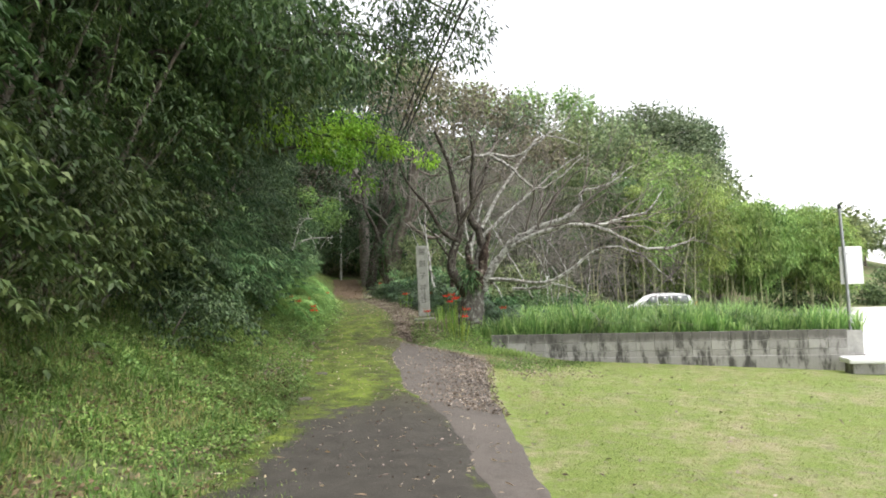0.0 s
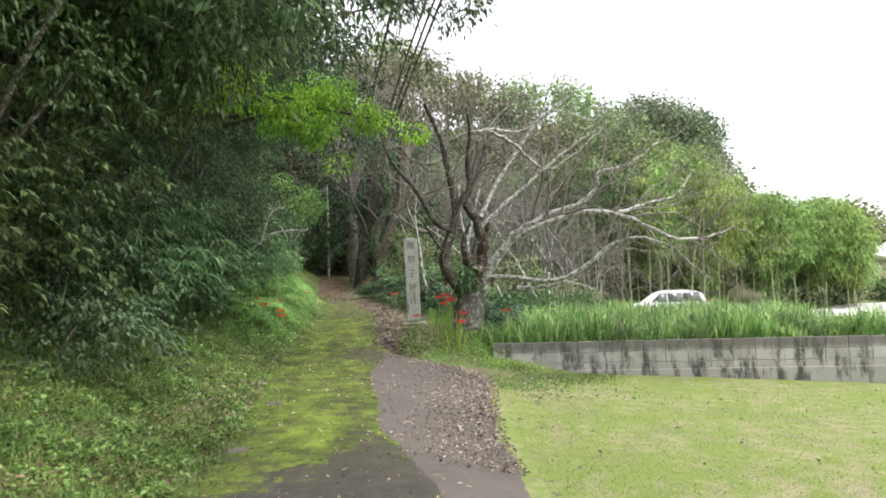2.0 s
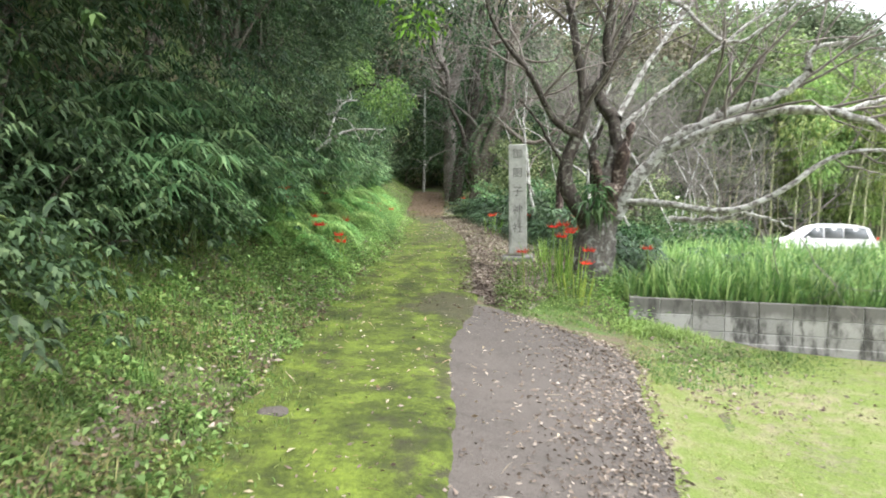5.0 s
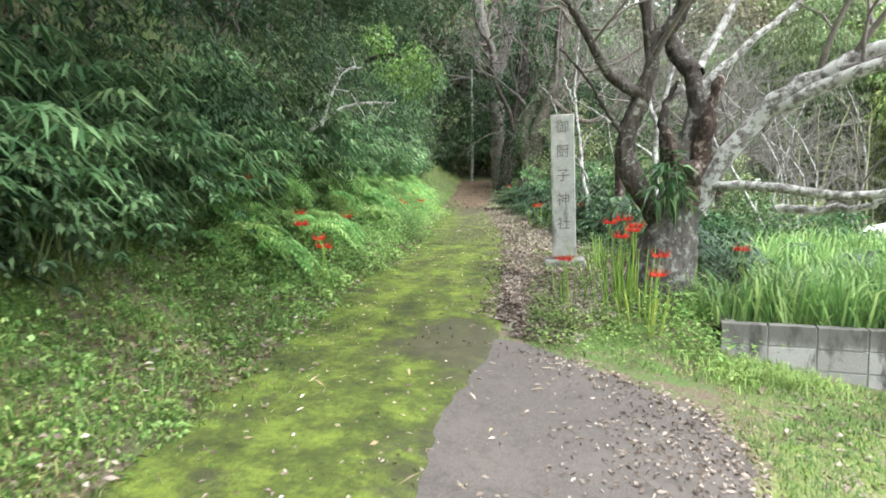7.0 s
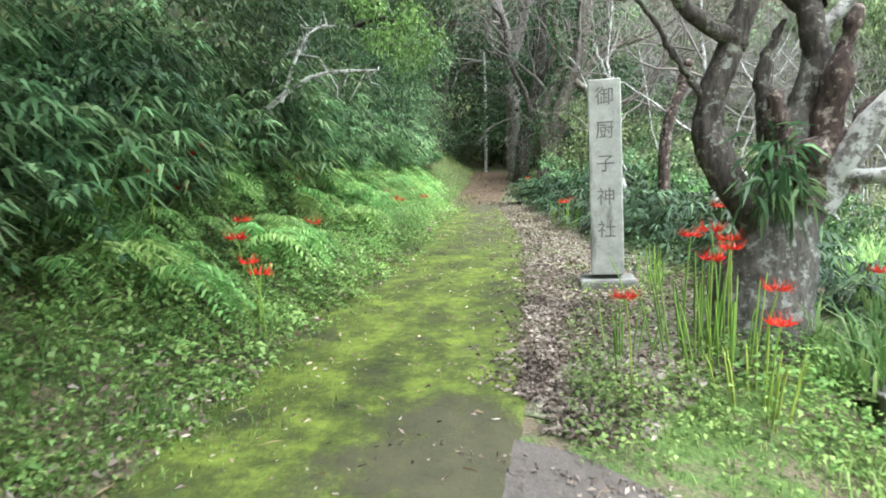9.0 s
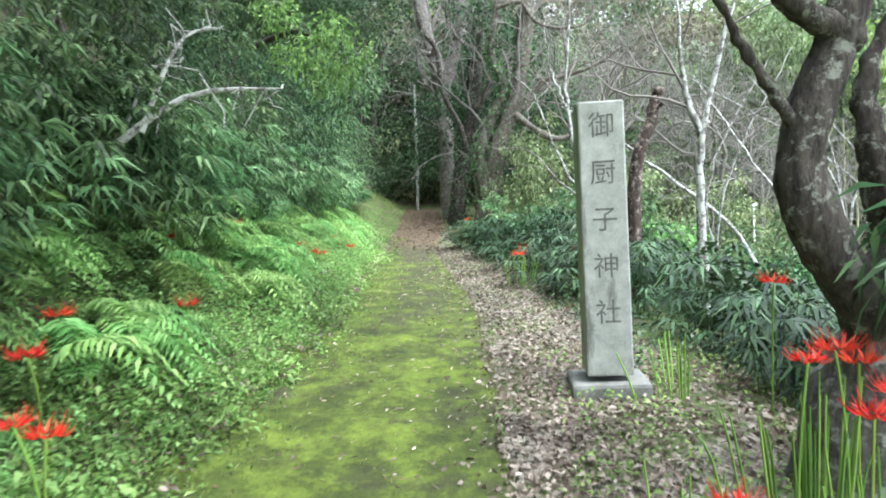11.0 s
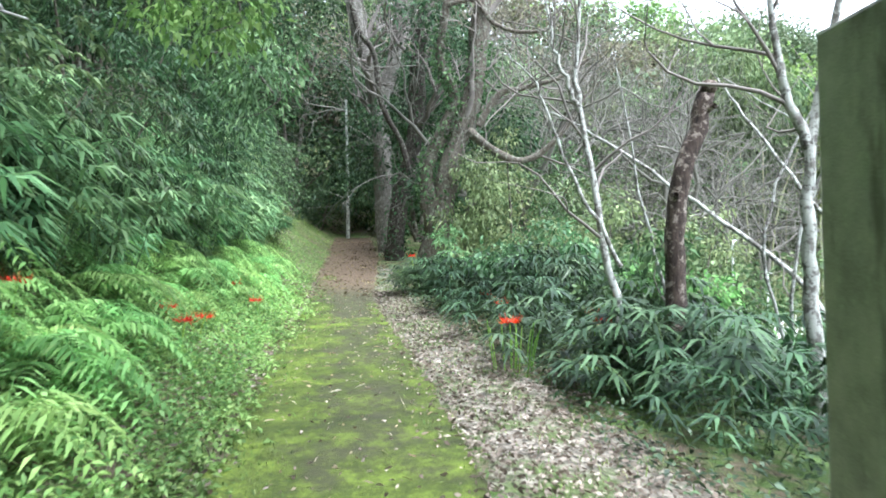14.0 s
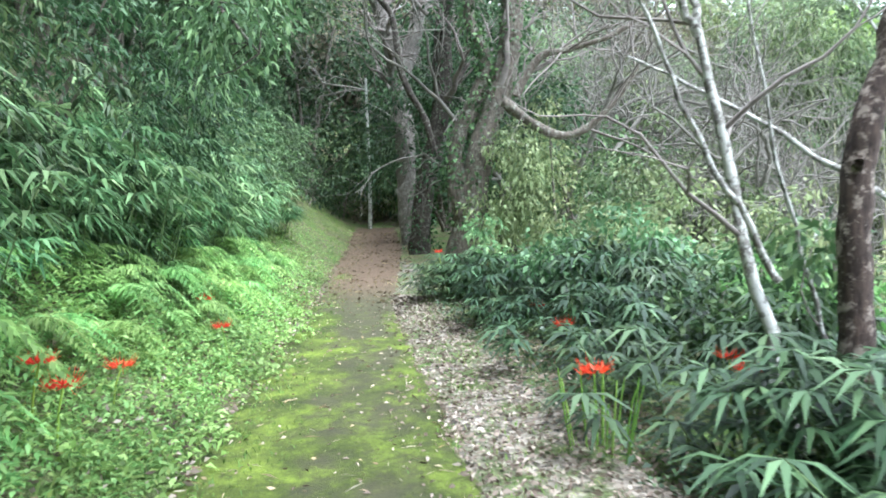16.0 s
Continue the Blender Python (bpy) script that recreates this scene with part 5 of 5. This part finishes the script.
x, y = on_bank(46000, rng, 1.5, 34, 0.12, 2.7, 1.35)
keep = rng.random(len(x)) < np.clip(0.2 + 0.8 * (path_left(y) + 0.12 - x) + 0.6 * np.sin(x * 3.1 + y * 0.9) * np.sin(y * 2.3 - x), 0, 1)
grass("bank_grass", x[keep], y[keep], 0.11 + 0.1 * smooth(0.4, 1.6, path_left(y[keep]) - x[keep]), 0.008, L_GRASS, rng, "rough green and yellowing grass on the bank", "grass")
x, y = on_bank(40000, rng, 2, 44, 0.05, 2.4, 1.0)
keep = rng.random(len(x)) < np.clip(0.75 + 0.5 * np.sin(x * 2.2 + y * 0.7) * np.sin(y * 1.3) + 0.5 * smooth(8, 15, y) - 0.45 * (1 - smooth(6, 10, y)), 0, 1)
x, y = x[keep], y[keep]
scatter("bank_weeds", x, y, 0.042, 0.024, L_WEED, rng, "low bright green weeds covering the bank", "weeds", 0.02, 0.16, 1.5, True)
x, y = on_bank(52000, rng, 11, 36, 0.0, 2.2)
keep = rng.random(len(x)) < smooth(11, 19, y) * (1 - 0.75 * smooth(23, 29, y))
x, y = x[keep], y[keep]
scatter("broad_weeds", x, y, 0.046, 0.025, L_FERN, rng, "lush broad-leaved weeds and seedlings on the bank", "weeds", 0.03, 0.3, 1.5, True)
x, y = on_bank(11000, rng, 3.5, 30, 0.1, 1.8, 1.3)
keep = noise_patches(x, y, 1.1) > 0.44
x, y = x[keep], y[keep]
scatter("bank_dead_leaves", x, y, 0.05, 0.024, L_BROWN, rng, "dry brown leaves caught on the bank", "dead leaves", 0.04, 0.05)

x, y = on_bank(16000, rng, 1.5, 13, 0.05, 2.4, 1.2)
keep = noise_patches(x, y, 1.7) > 0.5
grass("bank_straw", x[keep], y[keep], 0.16, 0.008, L_STRAW, rng, "yellowed grass in patches on the bank", "grass", 0.8, 0.9)

# low clumps of weeds, each a small dome of leaves
def weed_clumps(name, count, each, y0, y1, outer, mat, leaf, rng, label, size=(0.07, 0.2)):
    cx, cy = on_bank(count, rng, y0, y1, 0.08, outer, 1.15)
    r = size[0] + (size[1] - size[0]) * rng.random(count) ** 1.5
    pick = rng.integers(count, size=count * each)
    n = len(pick)
    d = rng.normal(size=(n, 2)) * 0.55
    x, y = cx[pick] + d[:, 0] * r[pick], cy[pick] + d[:, 1] * r[pick]
    z = height(x, y) + 0.015 + r[pick] * 0.9 * np.exp(-(d ** 2).sum(1) * 1.5) * (0.5 + 0.5 * rng.random(n))
    g = Geo()
    way = np.concatenate([d * 1.2, np.full((n, 1), 0.25)], 1) + rng.normal(size=(n, 3)) * 0.4
    leaves(g, np.stack([x, y, z], 1), way, leaf[0] * (0.6 + 0.7 * rng.random(n)), leaf[1] * (0.7 + 0.6 * rng.random(n)), rng, 0.25, True)
    return tagged(part(name, g, mat), label, "weeds", kind="stuff")


weed_clumps("bank_weed_clumps", 1150, 36, 5, 18, 2.4, L_WEED, (0.04, 0.022), rng, "clumps of small green weeds on the bank")
weed_clumps("bank_weed_clumps", 260, 30, 7, 30, 2.0, L_FERN, (0.065, 0.04), rng, "bright broad-leaved weed clumps on the bank", (0.08, 0.22))
weed_clumps("bank_weed_clumps", 420, 34, 14, 27, 1.5, L_FROND, (0.07, 0.034), rng, "lush green weed clumps below the thicket", (0.1, 0.28))

# taller tufts here and there on the near bank
tx, ty = on_bank(420, rng, 1.5, 17, -0.1, 2.4)
pick = rng.integers(420, size=8000)
x, y = tx[pick] + rng.normal(size=8000) * 0.07, ty[pick] + rng.normal(size=8000) * 0.07
grass("bank_tufts", x, y, 0.15 + 0.14 * rng.random(420)[pick], 0.009, L_GRASS, rng, "tufts of long drooping grass on the bank", "grass", 0.55, 0.8)

x, y = on_bank(4200, rng, 9, 32, 0.12, 0.5)
keep = rng.random(len(x)) < 0.5 + 0.5 * np.sin(y * 1.9) * np.sin(y * 0.7 + x * 3)
scatter("edge_litter", x[keep], y[keep], 0.06, 0.026, L_DRY, rng, "brown dead leaves along the mossy path's edge", "dead leaves", 0.05, 0.05)

def fern_mesh(r):
    """Fronds that rise a little, then arch over and hang down the slope."""
    g = Geo()
    for k in range(7):
        a = -0.35 + r.normal() * 0.85
        d = np.array((np.cos(a), np.sin(a), 0))
        side = np.array((-d[1], d[0], 0))
        q = 0.75 + 0.5 * r.random()
        line = smooth_line([(0, 0, 0), tuple(d * 0.12 * q + [0, 0, 0.2 * q]), tuple(d * 0.34 * q + [0, 0, 0.2 * q]), tuple(d * 0.56 * q + [0, 0, -0.04 * q])], 26)
        tube(g, line[[0, 8, 16, 25]], np.linspace(0.004, 0.0015, 4), 3)
        ln = 0.125 * q * np.sin(np.linspace(0.5, 3.05, 22)) ** 0.8 + 0.01
        for s in (-1, 1):
            way = np.tile(side * s, (22, 1)) + d * 0.35 + [0, 0, -0.25] + r.normal(size=(22, 3)) * 0.06
            leaves(g, line[4:], way, ln, 0.02 * q, r, 0.2, True)
    return g.mesh("frond", L_FROND)


FERN = [fern_mesh(np.random.default_rng(820 + k)) for k in range(4)]
for k in range(260):
    yy = 14.2 + 15.0 * rng.random()
    xx = float(path_left(yy)) - 0.7 - 1.75 * rng.random()
    f = thing("fern", "green fern with arching fronds on the bank", "fern", "ferns on the bank", at=(xx, yy, float(height(xx, yy)) - 0.01), turn=rng.normal() * 30)
    q = 0.7 + 0.5 * rng.random()
    f.scale = (q, q, q)
    part("frond", FERN[k % 4], L_FROND, f)


# ---- bamboo grass beside the path ----
def sasa_mesh(r, mat):
    g, st = Geo(), Geo()
    for k in range(15):
        a = r.random() * 6.28
        off = 0.4 * r.random()
        foot = np.array((np.cos(a) * off, np.sin(a) * off, 0))
        top = foot * 1.8 + np.array((0, 0, 0.3 + 0.6 * r.random()))
        tube(st, [foot, (foot + top) / 2 + [0, 0, 0.06], top], [0.006, 0.005, 0.003], 3)
        for q in range(2):
            c = foot + (top - foot) * (0.72 + 0.28 * q)
            head = a + r.normal() * 0.8
            n = 9
            ang = head + np.linspace(-1.75, 1.75, n)
            way = np.stack([np.cos(ang), np.sin(ang), np.full(n, -0.05)], 1) + r.normal(size=(n, 3)) * 0.1
            leaves(g, np.tile(c, (n, 1)), way, 0.2 + 0.1 * r.random(n), 0.034, r, 0.38, True)
    return g.mesh("leaf_fan", mat), st.mesh("stalk", M_STALK)


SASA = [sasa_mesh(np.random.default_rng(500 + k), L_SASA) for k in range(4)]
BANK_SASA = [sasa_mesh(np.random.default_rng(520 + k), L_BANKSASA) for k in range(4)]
rng = np.random.default_rng(9)
for k in range(78):
    yy = 18.3 + 11 * rng.random()
    inner = float(path_right(yy)) + float(np.interp(yy, [18, 21.5, 25, 30], [1.95, 1.6, 1.05, 0.7]))
    xx = inner + 3.6 * rng.random() ** 1.3
    s = thing("bamboo_grass", "dark green bamboo grass with fanned leaves beside the path", "bamboo grass", "bamboo grass beside the path", at=(xx, yy, float(height(xx, yy)) - 0.02), turn=360 * rng.random())
    q = 0.8 + 0.45 * rng.random()
    s.scale = (q, q, q * (0.7 + 0.2 * min(xx - inner, 2.0)))
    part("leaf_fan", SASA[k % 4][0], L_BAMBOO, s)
    part("stalk", SASA[k % 4][1], M_CULM, s)
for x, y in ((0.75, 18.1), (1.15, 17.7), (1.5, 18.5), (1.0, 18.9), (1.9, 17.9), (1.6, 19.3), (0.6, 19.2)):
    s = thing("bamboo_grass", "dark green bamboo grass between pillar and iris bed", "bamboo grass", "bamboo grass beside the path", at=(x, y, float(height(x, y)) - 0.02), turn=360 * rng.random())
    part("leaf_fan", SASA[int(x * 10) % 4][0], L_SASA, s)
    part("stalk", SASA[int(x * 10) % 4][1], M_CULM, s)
for k in range(240):
    yy = 11.5 + 22 * rng.random() ** 1.25
    xx = float(path_left(yy)) - 1.3 - 1.1 * rng.random()
    s = thing("bamboo_grass", "bamboo grass with drooping leaves at the thicket's foot", "bamboo grass", "bamboo grass on the bank", at=(xx, yy, float(height(xx, yy)) - 0.02), turn=360 * rng.random())
    q = 0.8 + 0.5 * rng.random()
    s.scale = (q, q, q)
    part("leaf_fan", BANK_SASA[k % 4][0], L_BANKSASA, s)
    part("stalk", BANK_SASA[k % 4][1], M_CULM, s)
for x, y, tall, mat in ((1.1, 19.4, 1.0, L_SASA), (0.2, 23.8, 1.3, L_BAMBOO), (0.9, 24.3, 1.35, L_FROND), (1.8, 24.0, 1.4, L_BAMBOO), (-0.5, 26.5, 1.4, L_BANKSASA), (0.6, 26.8, 1.5, L_BANKSASA), (2.6, 25.5, 1.4, L_BAMBOO), (1.9, 21.6, 1.3, L_BAMBOO), (-1.4, 28.6, 1.2, L_BANKSASA), (-0.2, 28.8, 1.5, L_HILL), (1.4, 28.2, 1.6, L_HILL), (3.4, 23.5, 1.2, L_BAMBOO), (1.5, 22.6, 1.15, L_BAMBOO), (2.1, 23.2, 1.25, L_BAMBOO), (4.0, 22.6, 1.6, L_BAMBOO), (2.9, 22.8, 1.7, L_BAMBOO), (4.9, 23.6, 1.6, L_BAMBOO)):
    shrub("leafy_bush", "low leafy green bush beside the path", "bush", "bushes beside the path", x, y, 0.75, tall, mat, rng, (0.11, 0.05), 330, 0.0, 0.4, low=0.0)


n = 7500
cx, cy = -0.9 + 2.0 * rng.random(150), 14.3 + 4.6 * rng.random(150)
pick = rng.integers(150, size=n)
x, y = cx[pick] + 0.12 * rng.normal(size=n), cy[pick] + 0.12 * rng.normal(size=n)
keep = (x > path_right(y) + 0.2) & ((np.abs(x + 0.535) > 0.3) | (np.abs(y - 17.78) > 0.3)) & ((y < 16.6) | (rng.random(n) < 0.3))
scatter("pillar_weeds", x[keep], y[keep], 0.045, 0.025, L_WEED, rng, "small green weeds among dead leaves by the pillar", "weeds", 0.02, 0.12, 1.5, True)


# ---- grass and leaves on the open ground ----
n = 150000
y = -1 + 16.0 * rng.random(n) ** 0.9
x = 0.85 + 8.3 * rng.random(n) ** 1.15
keep = y < 15.1 - (x - 1.04) * 0.126
grass("lawn_grass", x[keep], y[keep], 0.034, 0.006, L_LAWN, rng, "short lawn grass, green and straw-coloured", "grass", 0.9, 0.6)
n = 7000
x, y = -1.1 + 2.6 * rng.random(n), 14.2 + 4.6 * rng.random(n)
keep = (x > path_right(y) + 0.25) & (np.hypot(x + 0.59, y - 17.55) > 0.3) & (rng.random(n) < 0.2 + 0.5 * smooth(-0.4, 0.8, x) + 0.3 * (1 - smooth(15.0, 16.5, y)) - 0.35 * smooth(16, 17, y))
grass("verge_grass", x[keep], y[keep], 0.08, 0.008, L_GRASS, rng, "tufts of grass round the stone pillar", "grass", 0.5, 0.6)
n = 6000
y = 18 + 12 * rng.random(n)
x = path_right(y) + np.interp(y, [18, 21.5, 25, 30], [0.9, 0.8, 0.6, 0.4]) + 1.6 * rng.random(n)
# weeds underneath take the shade-darkened leaf colour as well
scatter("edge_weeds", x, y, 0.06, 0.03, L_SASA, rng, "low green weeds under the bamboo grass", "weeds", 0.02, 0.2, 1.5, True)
n = 1500
x, y = 1.35 + 0.28 * rng.normal(size=n), 14.72 + 0.16 * rng.normal(size=n)
keep = y < 15.08 - (x - 1.04) * 0.126
grass("wall_foot_grass", x[keep], y[keep], 0.17, 0.01, L_FERN, rng, "bright grass tuft at the wall's end", "grass", 0.5, 0.7)
n = 1100
x, y = 0.78 + 0.3 * rng.normal(size=n), 15.3 + 0.4 * rng.normal(size=n)
keep = (y < 15.05) | (x < 1.0)
scatter("wall_end_weeds", x[keep], y[keep], 0.055, 0.03, L_WEED, rng, "leafy green weeds crowding the wall's end", "weeds", 0.02, 0.28, 1.5, True)
n = 5200
y = 12.4 + 2.6 * rng.random(n)
x = apron_right(np.minimum(y, 12.8)) - 0.1 + 1.9 * smooth(12.2, 14.9, y) + 0.45 * rng.normal(size=n)
keep = (x > apron_right(y) + 0.02) & (y < 15.0 - (x - 1.04) * 0.126)
grass("seam_grass", x[keep], y[keep], 0.075, 0.008, L_GRASS, rng, "thin grass where lawn and verge run together", "grass", 0.8, 0.6)
n = 380
y = 11.8 + 3.0 * rng.random(n)
x = apron_right(np.minimum(y, 12.8)) + 0.25 + 0.8 * np.abs(rng.normal(size=n))
keep = y < 14.95 - (x - 1.04) * 0.126
scatter("seam_leaves", x[keep], y[keep], 0.055, 0.024, L_DRY, rng, "dry brown leaves where lawn and verge meet", "dead leaves", 0.03)
n = 5000
y = 17.5 + 11 * rng.random(n)
x = path_right(y) + 0.15 + 1.4 * rng.random(n)
keep = rng.random(n) < 0.5 + 0.5 * np.sin(x * 4.1 + y) * np.sin(y * 2.7)
grass("litter_grass", x[keep], y[keep], 0.09, 0.007, L_GRASS, rng, "sparse grass growing through the dead leaves", "grass", 0.6, 0.6)
n = 14000
y = 14.8 + 14 * rng.random(n) ** 1.2
x = path_right(y) - 0.06 - 0.18 * np.abs(rng.normal(size=n)) * (rng.random(n) < 0.25) + (0.12 + 1.23 * smooth(14.8, 17.5, y)) * rng.random(n) ** 1.1
scatter("litter_leaves", x, y, 0.052, 0.023, L_DRY, rng, "brown and grey dead leaves beside the path", "dead leaves", 0.025, 0.03)
n = 4500
y = 14.4 + 4.8 * rng.random(n)
x = path_right(y) + 0.1 + (0.4 + 1.5 * smooth(14.4, 16.2, y)) * rng.random(n)
keep = (y < 15.0) | (x < 1.0)
x, y = x[keep], y[keep]
scatter("pillar_leaves", x, y, 0.06, 0.028, L_DRY, rng, "brown dead leaves round the stone pillar's foot", "dead leaves", 0.02, 0.03)
n = 1000
y = 28 + 14 * rng.random(n)
x = path_left(y) + (path_right(y) - path_left(y) + 0.3) * rng.random(n)
scatter("path_end_leaves", x, y, 0.08, 0.04, L_BROWN, rng, "brown dead leaves covering the path's far end", "dead leaves", 0.035)
n = 420
y = 2.5 + 24 * rng.random(n)
x = path_left(y) + (np.maximum(path_right(y), np.where(y < 14, apron_right(y), -9)) - path_left(y)) * rng.random(n)
scatter("path_leaves", x, y, 0.05, 0.02, L_PALE, rng, "pale yellow fallen leaves scattered on the path", "fallen leaves", 0.035)
n = 420
y = 4 + 20 * rng.random(n)
x = path_left(y) + (np.maximum(path_right(y), np.where(y < 14, apron_right(y), -9)) - path_left(y)) * rng.random(n)
scatter("path_twigs", x, y, 0.12, 0.009, L_PALE, rng, "thin pale twigs and bamboo scraps on the path", "twigs", 0.035)
n = 160
y, x = 3 + 11 * rng.random(n), 0.9 + 7 * rng.random(n) ** 1.6
scatter("lawn_leaves", x, y, 0.06, 0.028, L_DRY, rng, "dry brown leaves strewn on the lawn", "fallen leaves", 0.03)
n = 3600
y = 8.0 + 6.1 * rng.random(n)
x = apron_right(y) - 0.9 * np.abs(rng.normal(size=n)) * 0.6
scatter("apron_leaves", x, y, 0.045, 0.02, L_DRY, rng, "brown leaf scraps along the asphalt's edge", "dead leaves", 0.03)


n = 1300
y = 5 + 24 * rng.random(n)
x = path_left(y) + (path_right(y) - path_left(y)) * rng.random(n)
scatter("moss_debris", x, y, 0.045, 0.018, L_DRY, rng, "small brown twigs and leaf scraps on the moss", "leaf debris", 0.03)
n = 18000
y = 3 + 29 * rng.random(n)
x = path_left(y) + 0.05 + 0.22 * rng.normal(size=n) + 0.18 * np.sin(y * 2.3) * np.sin(y * 0.9 + 1)
grass("edge_grass", x, y, 0.075, 0.008, L_GRASS, rng, "small grass tufts creeping over the path's edge", "grass", 0.6, 0.6)
n = 4200
y = 14.5 + 16 * rng.random(n)
x = path_right(y) + 0.1 + 0.2 * rng.normal(size=n) + 0.25 * smooth(20, 26, y)
keep = rng.random(n) < 0.35 + 0.6 * smooth(19, 25, y)
grass("edge_grass", x[keep], y[keep], 0.07, 0.008, L_GRASS, rng, "small grass tufts between moss and dead leaves", "grass", 0.6, 0.6)


# ---- red spider lilies ----
def lily_meshes(r):
    g, st = Geo(), Geo()
    for k in range(6):
        a = k * 1.047 + r.random() * 0.3
        d = np.array((np.cos(a), np.sin(a), 0))
        c = d * 0.035 + [0, 0, 0.03]
        n = 6
        ang = r.random() * 6 + np.arange(n) * 1.047
        way = np.stack([np.cos(ang), np.sin(ang), np.full(n, 0.5)], 1) + d * 1.2
        leaves(g, np.tile(c, (n, 1)), way, 0.06, 0.014, r, -0.2)
        for q in range(4):
            e = unit(d + r.normal(size=3) * 0.35 + [0, 0, 0.3])
            tube(g, [c, c + e * 0.05, c + e * 0.085 + [0, 0, 0.03]], [0.0018, 0.0015, 0.001], 3)
    return g.mesh("flower", L_RED)


FLOWER = [lily_meshes(np.random.default_rng(700 + k)) for k in range(3)]


def lily(x, y, z, rng, size=1.0):
    gz = float(height(x, y))
    tall = max(z - gz, 0.3)
    lean = rng.normal(size=2) * 0.04
    t = thing("spider_lily", "red spider lily on a bare green stem", "flower", "red spider lilies", at=(x - lean[0], y - lean[1], gz - 0.02))
    g = Geo()
    tube(g, smooth_line([(0, 0, 0), (lean[0] * 0.3, lean[1] * 0.3, tall * 0.6), (lean[0], lean[1], tall)], 6), [0.006] * 6, 5)
    part("stem", g, L_STEM, t)
    q = size * (0.78 + 0.28 * rng.random())
    f = part("flower", FLOWER[int(rng.integers(3))], L_RED, t, "red flower head", at=pose(lean[0], lean[1], tall - 0.02, 0, 0, 360 * rng.random()) @ Matrix.Diagonal((q, q, q, 1)))
    return f


LEFT_LILIES = [(-3.83, 15.28, 1.95), (-3.51, 15.89, 1.41), (-3.02, 15.4, 1.19), (-3.97, 15.8, 1.83), (-4.03, 16.0, 1.99), (-4.15, 16.2, 2.14), (-4.17, 16.4, 2.23),
               (-4.27, 18.4, 1.86), (-4.46, 18.6, 2.08), (-4.39, 20.0, 2.05), (-3.63, 17.6, 1.35), (-2.99, 15.2, 1.3), (-3.85, 16.53, 1.45),
               (-4.2, 21.58, 1.75), (-4.03, 21.51, 1.64), (-4.15, 23.7, 1.62), (-4.17, 22.26, 1.55), (-4.9, 25.4, 1.8), (-4.7, 24.6, 1.7)]
RIGHT_LILIES = [(0.03, 15.7, 1.45), (0.17, 15.8, 1.47), (0.13, 15.4, 1.32), (0.25, 15.5, 1.38), (0.30, 15.9, 1.4), (-0.4, 15.1, 1.12), (0.51, 15.43, 1.13),
                (0.46, 15.1, 0.98), (1.46, 16.5, 1.11), (0.47, 17.44, 1.57), (-1.44, 25.65, 1.5), (-1.31, 22.3, 1.5), (-0.51, 22.4, 1.56), (-0.44, 22.27, 1.5), (-2.85, 29.6, 2.0), (-2.1, 29.4, 1.75), (-1.3, 24.2, 1.5)]
for spot in LEFT_LILIES + RIGHT_LILIES:
    lily(*spot, rng)
# young flower stalks and withered stems in tufts
for x, y, n, tall in ((0.1, 15.85, 26, 0.62), (0.32, 15.0, 14, 0.42), (-0.05, 17.6, 12, 0.4), (-1.3, 22.3, 12, 0.42), (-0.42, 15.7, 9, 0.36), (0.25, 15.5, 16, 0.55)):
    g = Geo()
    gz = float(height(x, y))
    for k in range(n):
        d = rng.normal(size=2) * 0.11
        tube(g, smooth_line([(d[0], d[1], gz - 0.02), (d[0] * 1.3, d[1] * 1.3, gz + tall * 0.6), (d[0] * 1.5, d[1] * 1.5, gz + tall * (0.7 + 0.5 * rng.random()))], 5) + [x, y, 0], [0.006, 0.006, 0.006, 0.005, 0.004], 4)
    tagged(part("lily_stalks", g, L_STEM), "clump of yellow-green lily stalks without flowers", "lily stalks", kind="stuff")

# ---- cables, small posts ----
for dx, dz, r in ((0, 0, 0.03), (0.22, 0.05, 0.03), (0.42, 0.12, 0.034), (-0.75, 0.1, 0.04)):
    g = Geo()
    tube(g, smooth_line([(-2.4 + dx, 33.5, 8.9 + dz), (-0.7 + dx, 22, 8.6 + dz), (3.2 + dx, 0, 8.8 + dz), (7.2 + dx, -22, 9.6 + dz)], 24), [r] * 24, 5)
    tagged(part("overhead_cable", g, M_RUBBER), "black overhead cable running above the trees", "cable", "overhead cables")
for x, y, h in ((5.3, 34.0, 2.6), (7.3, 36.5, 1.6)):
    p = thing("marker_post", "thin pale marker post beyond the iris bed", "post", at=(x, y, -0.42))
    g = Geo()
    tube(g, [(0, 0, 0), (0, 0, h)], [0.03, 0.03], 6)
    part("post", g, M_WHITE, p)
    part("cap", box(bmesh.new(), (0.16, 0.06, 0.06), (0.03, 0, h), 0.01), M_WHITE, p)
s = thing("pale_tree", "straight pale trunk at the path's dark end", "tree", at=(-6.9, 44.5, float(height(-6.9, 44.5))))
g = Geo()
tube(g, [(0, 0, -0.1), (0.05, 0, 2.0), (0.02, 0, 6.0)], [0.08, 0.07, 0.05], 8)
part("trunk", g, M_PALE_BARK, s)
for x, y, h in ((-1.75, 8.3, 0.05), (-1.9, 10.2, 0.04)):
    bm = bmesh.new()
    bmesh.ops.create_icosphere(bm, subdivisions=2, radius=0.5, matrix=Matrix.Diagonal((0.32, 0.22, 0.12, 1)))
    for v in bm.verts:
        v.co += Vector((noise.noise(v.co * 9), noise.noise(v.co * 9 + Vector((5, 0, 0))), 0)) * 0.04
    tagged(part("kerb_stone", bm, M_ASPHALT, at=pose(x, y, float(height(x, y)) - 0.015)), "flat grey stone half sunk in the moss", "stone")
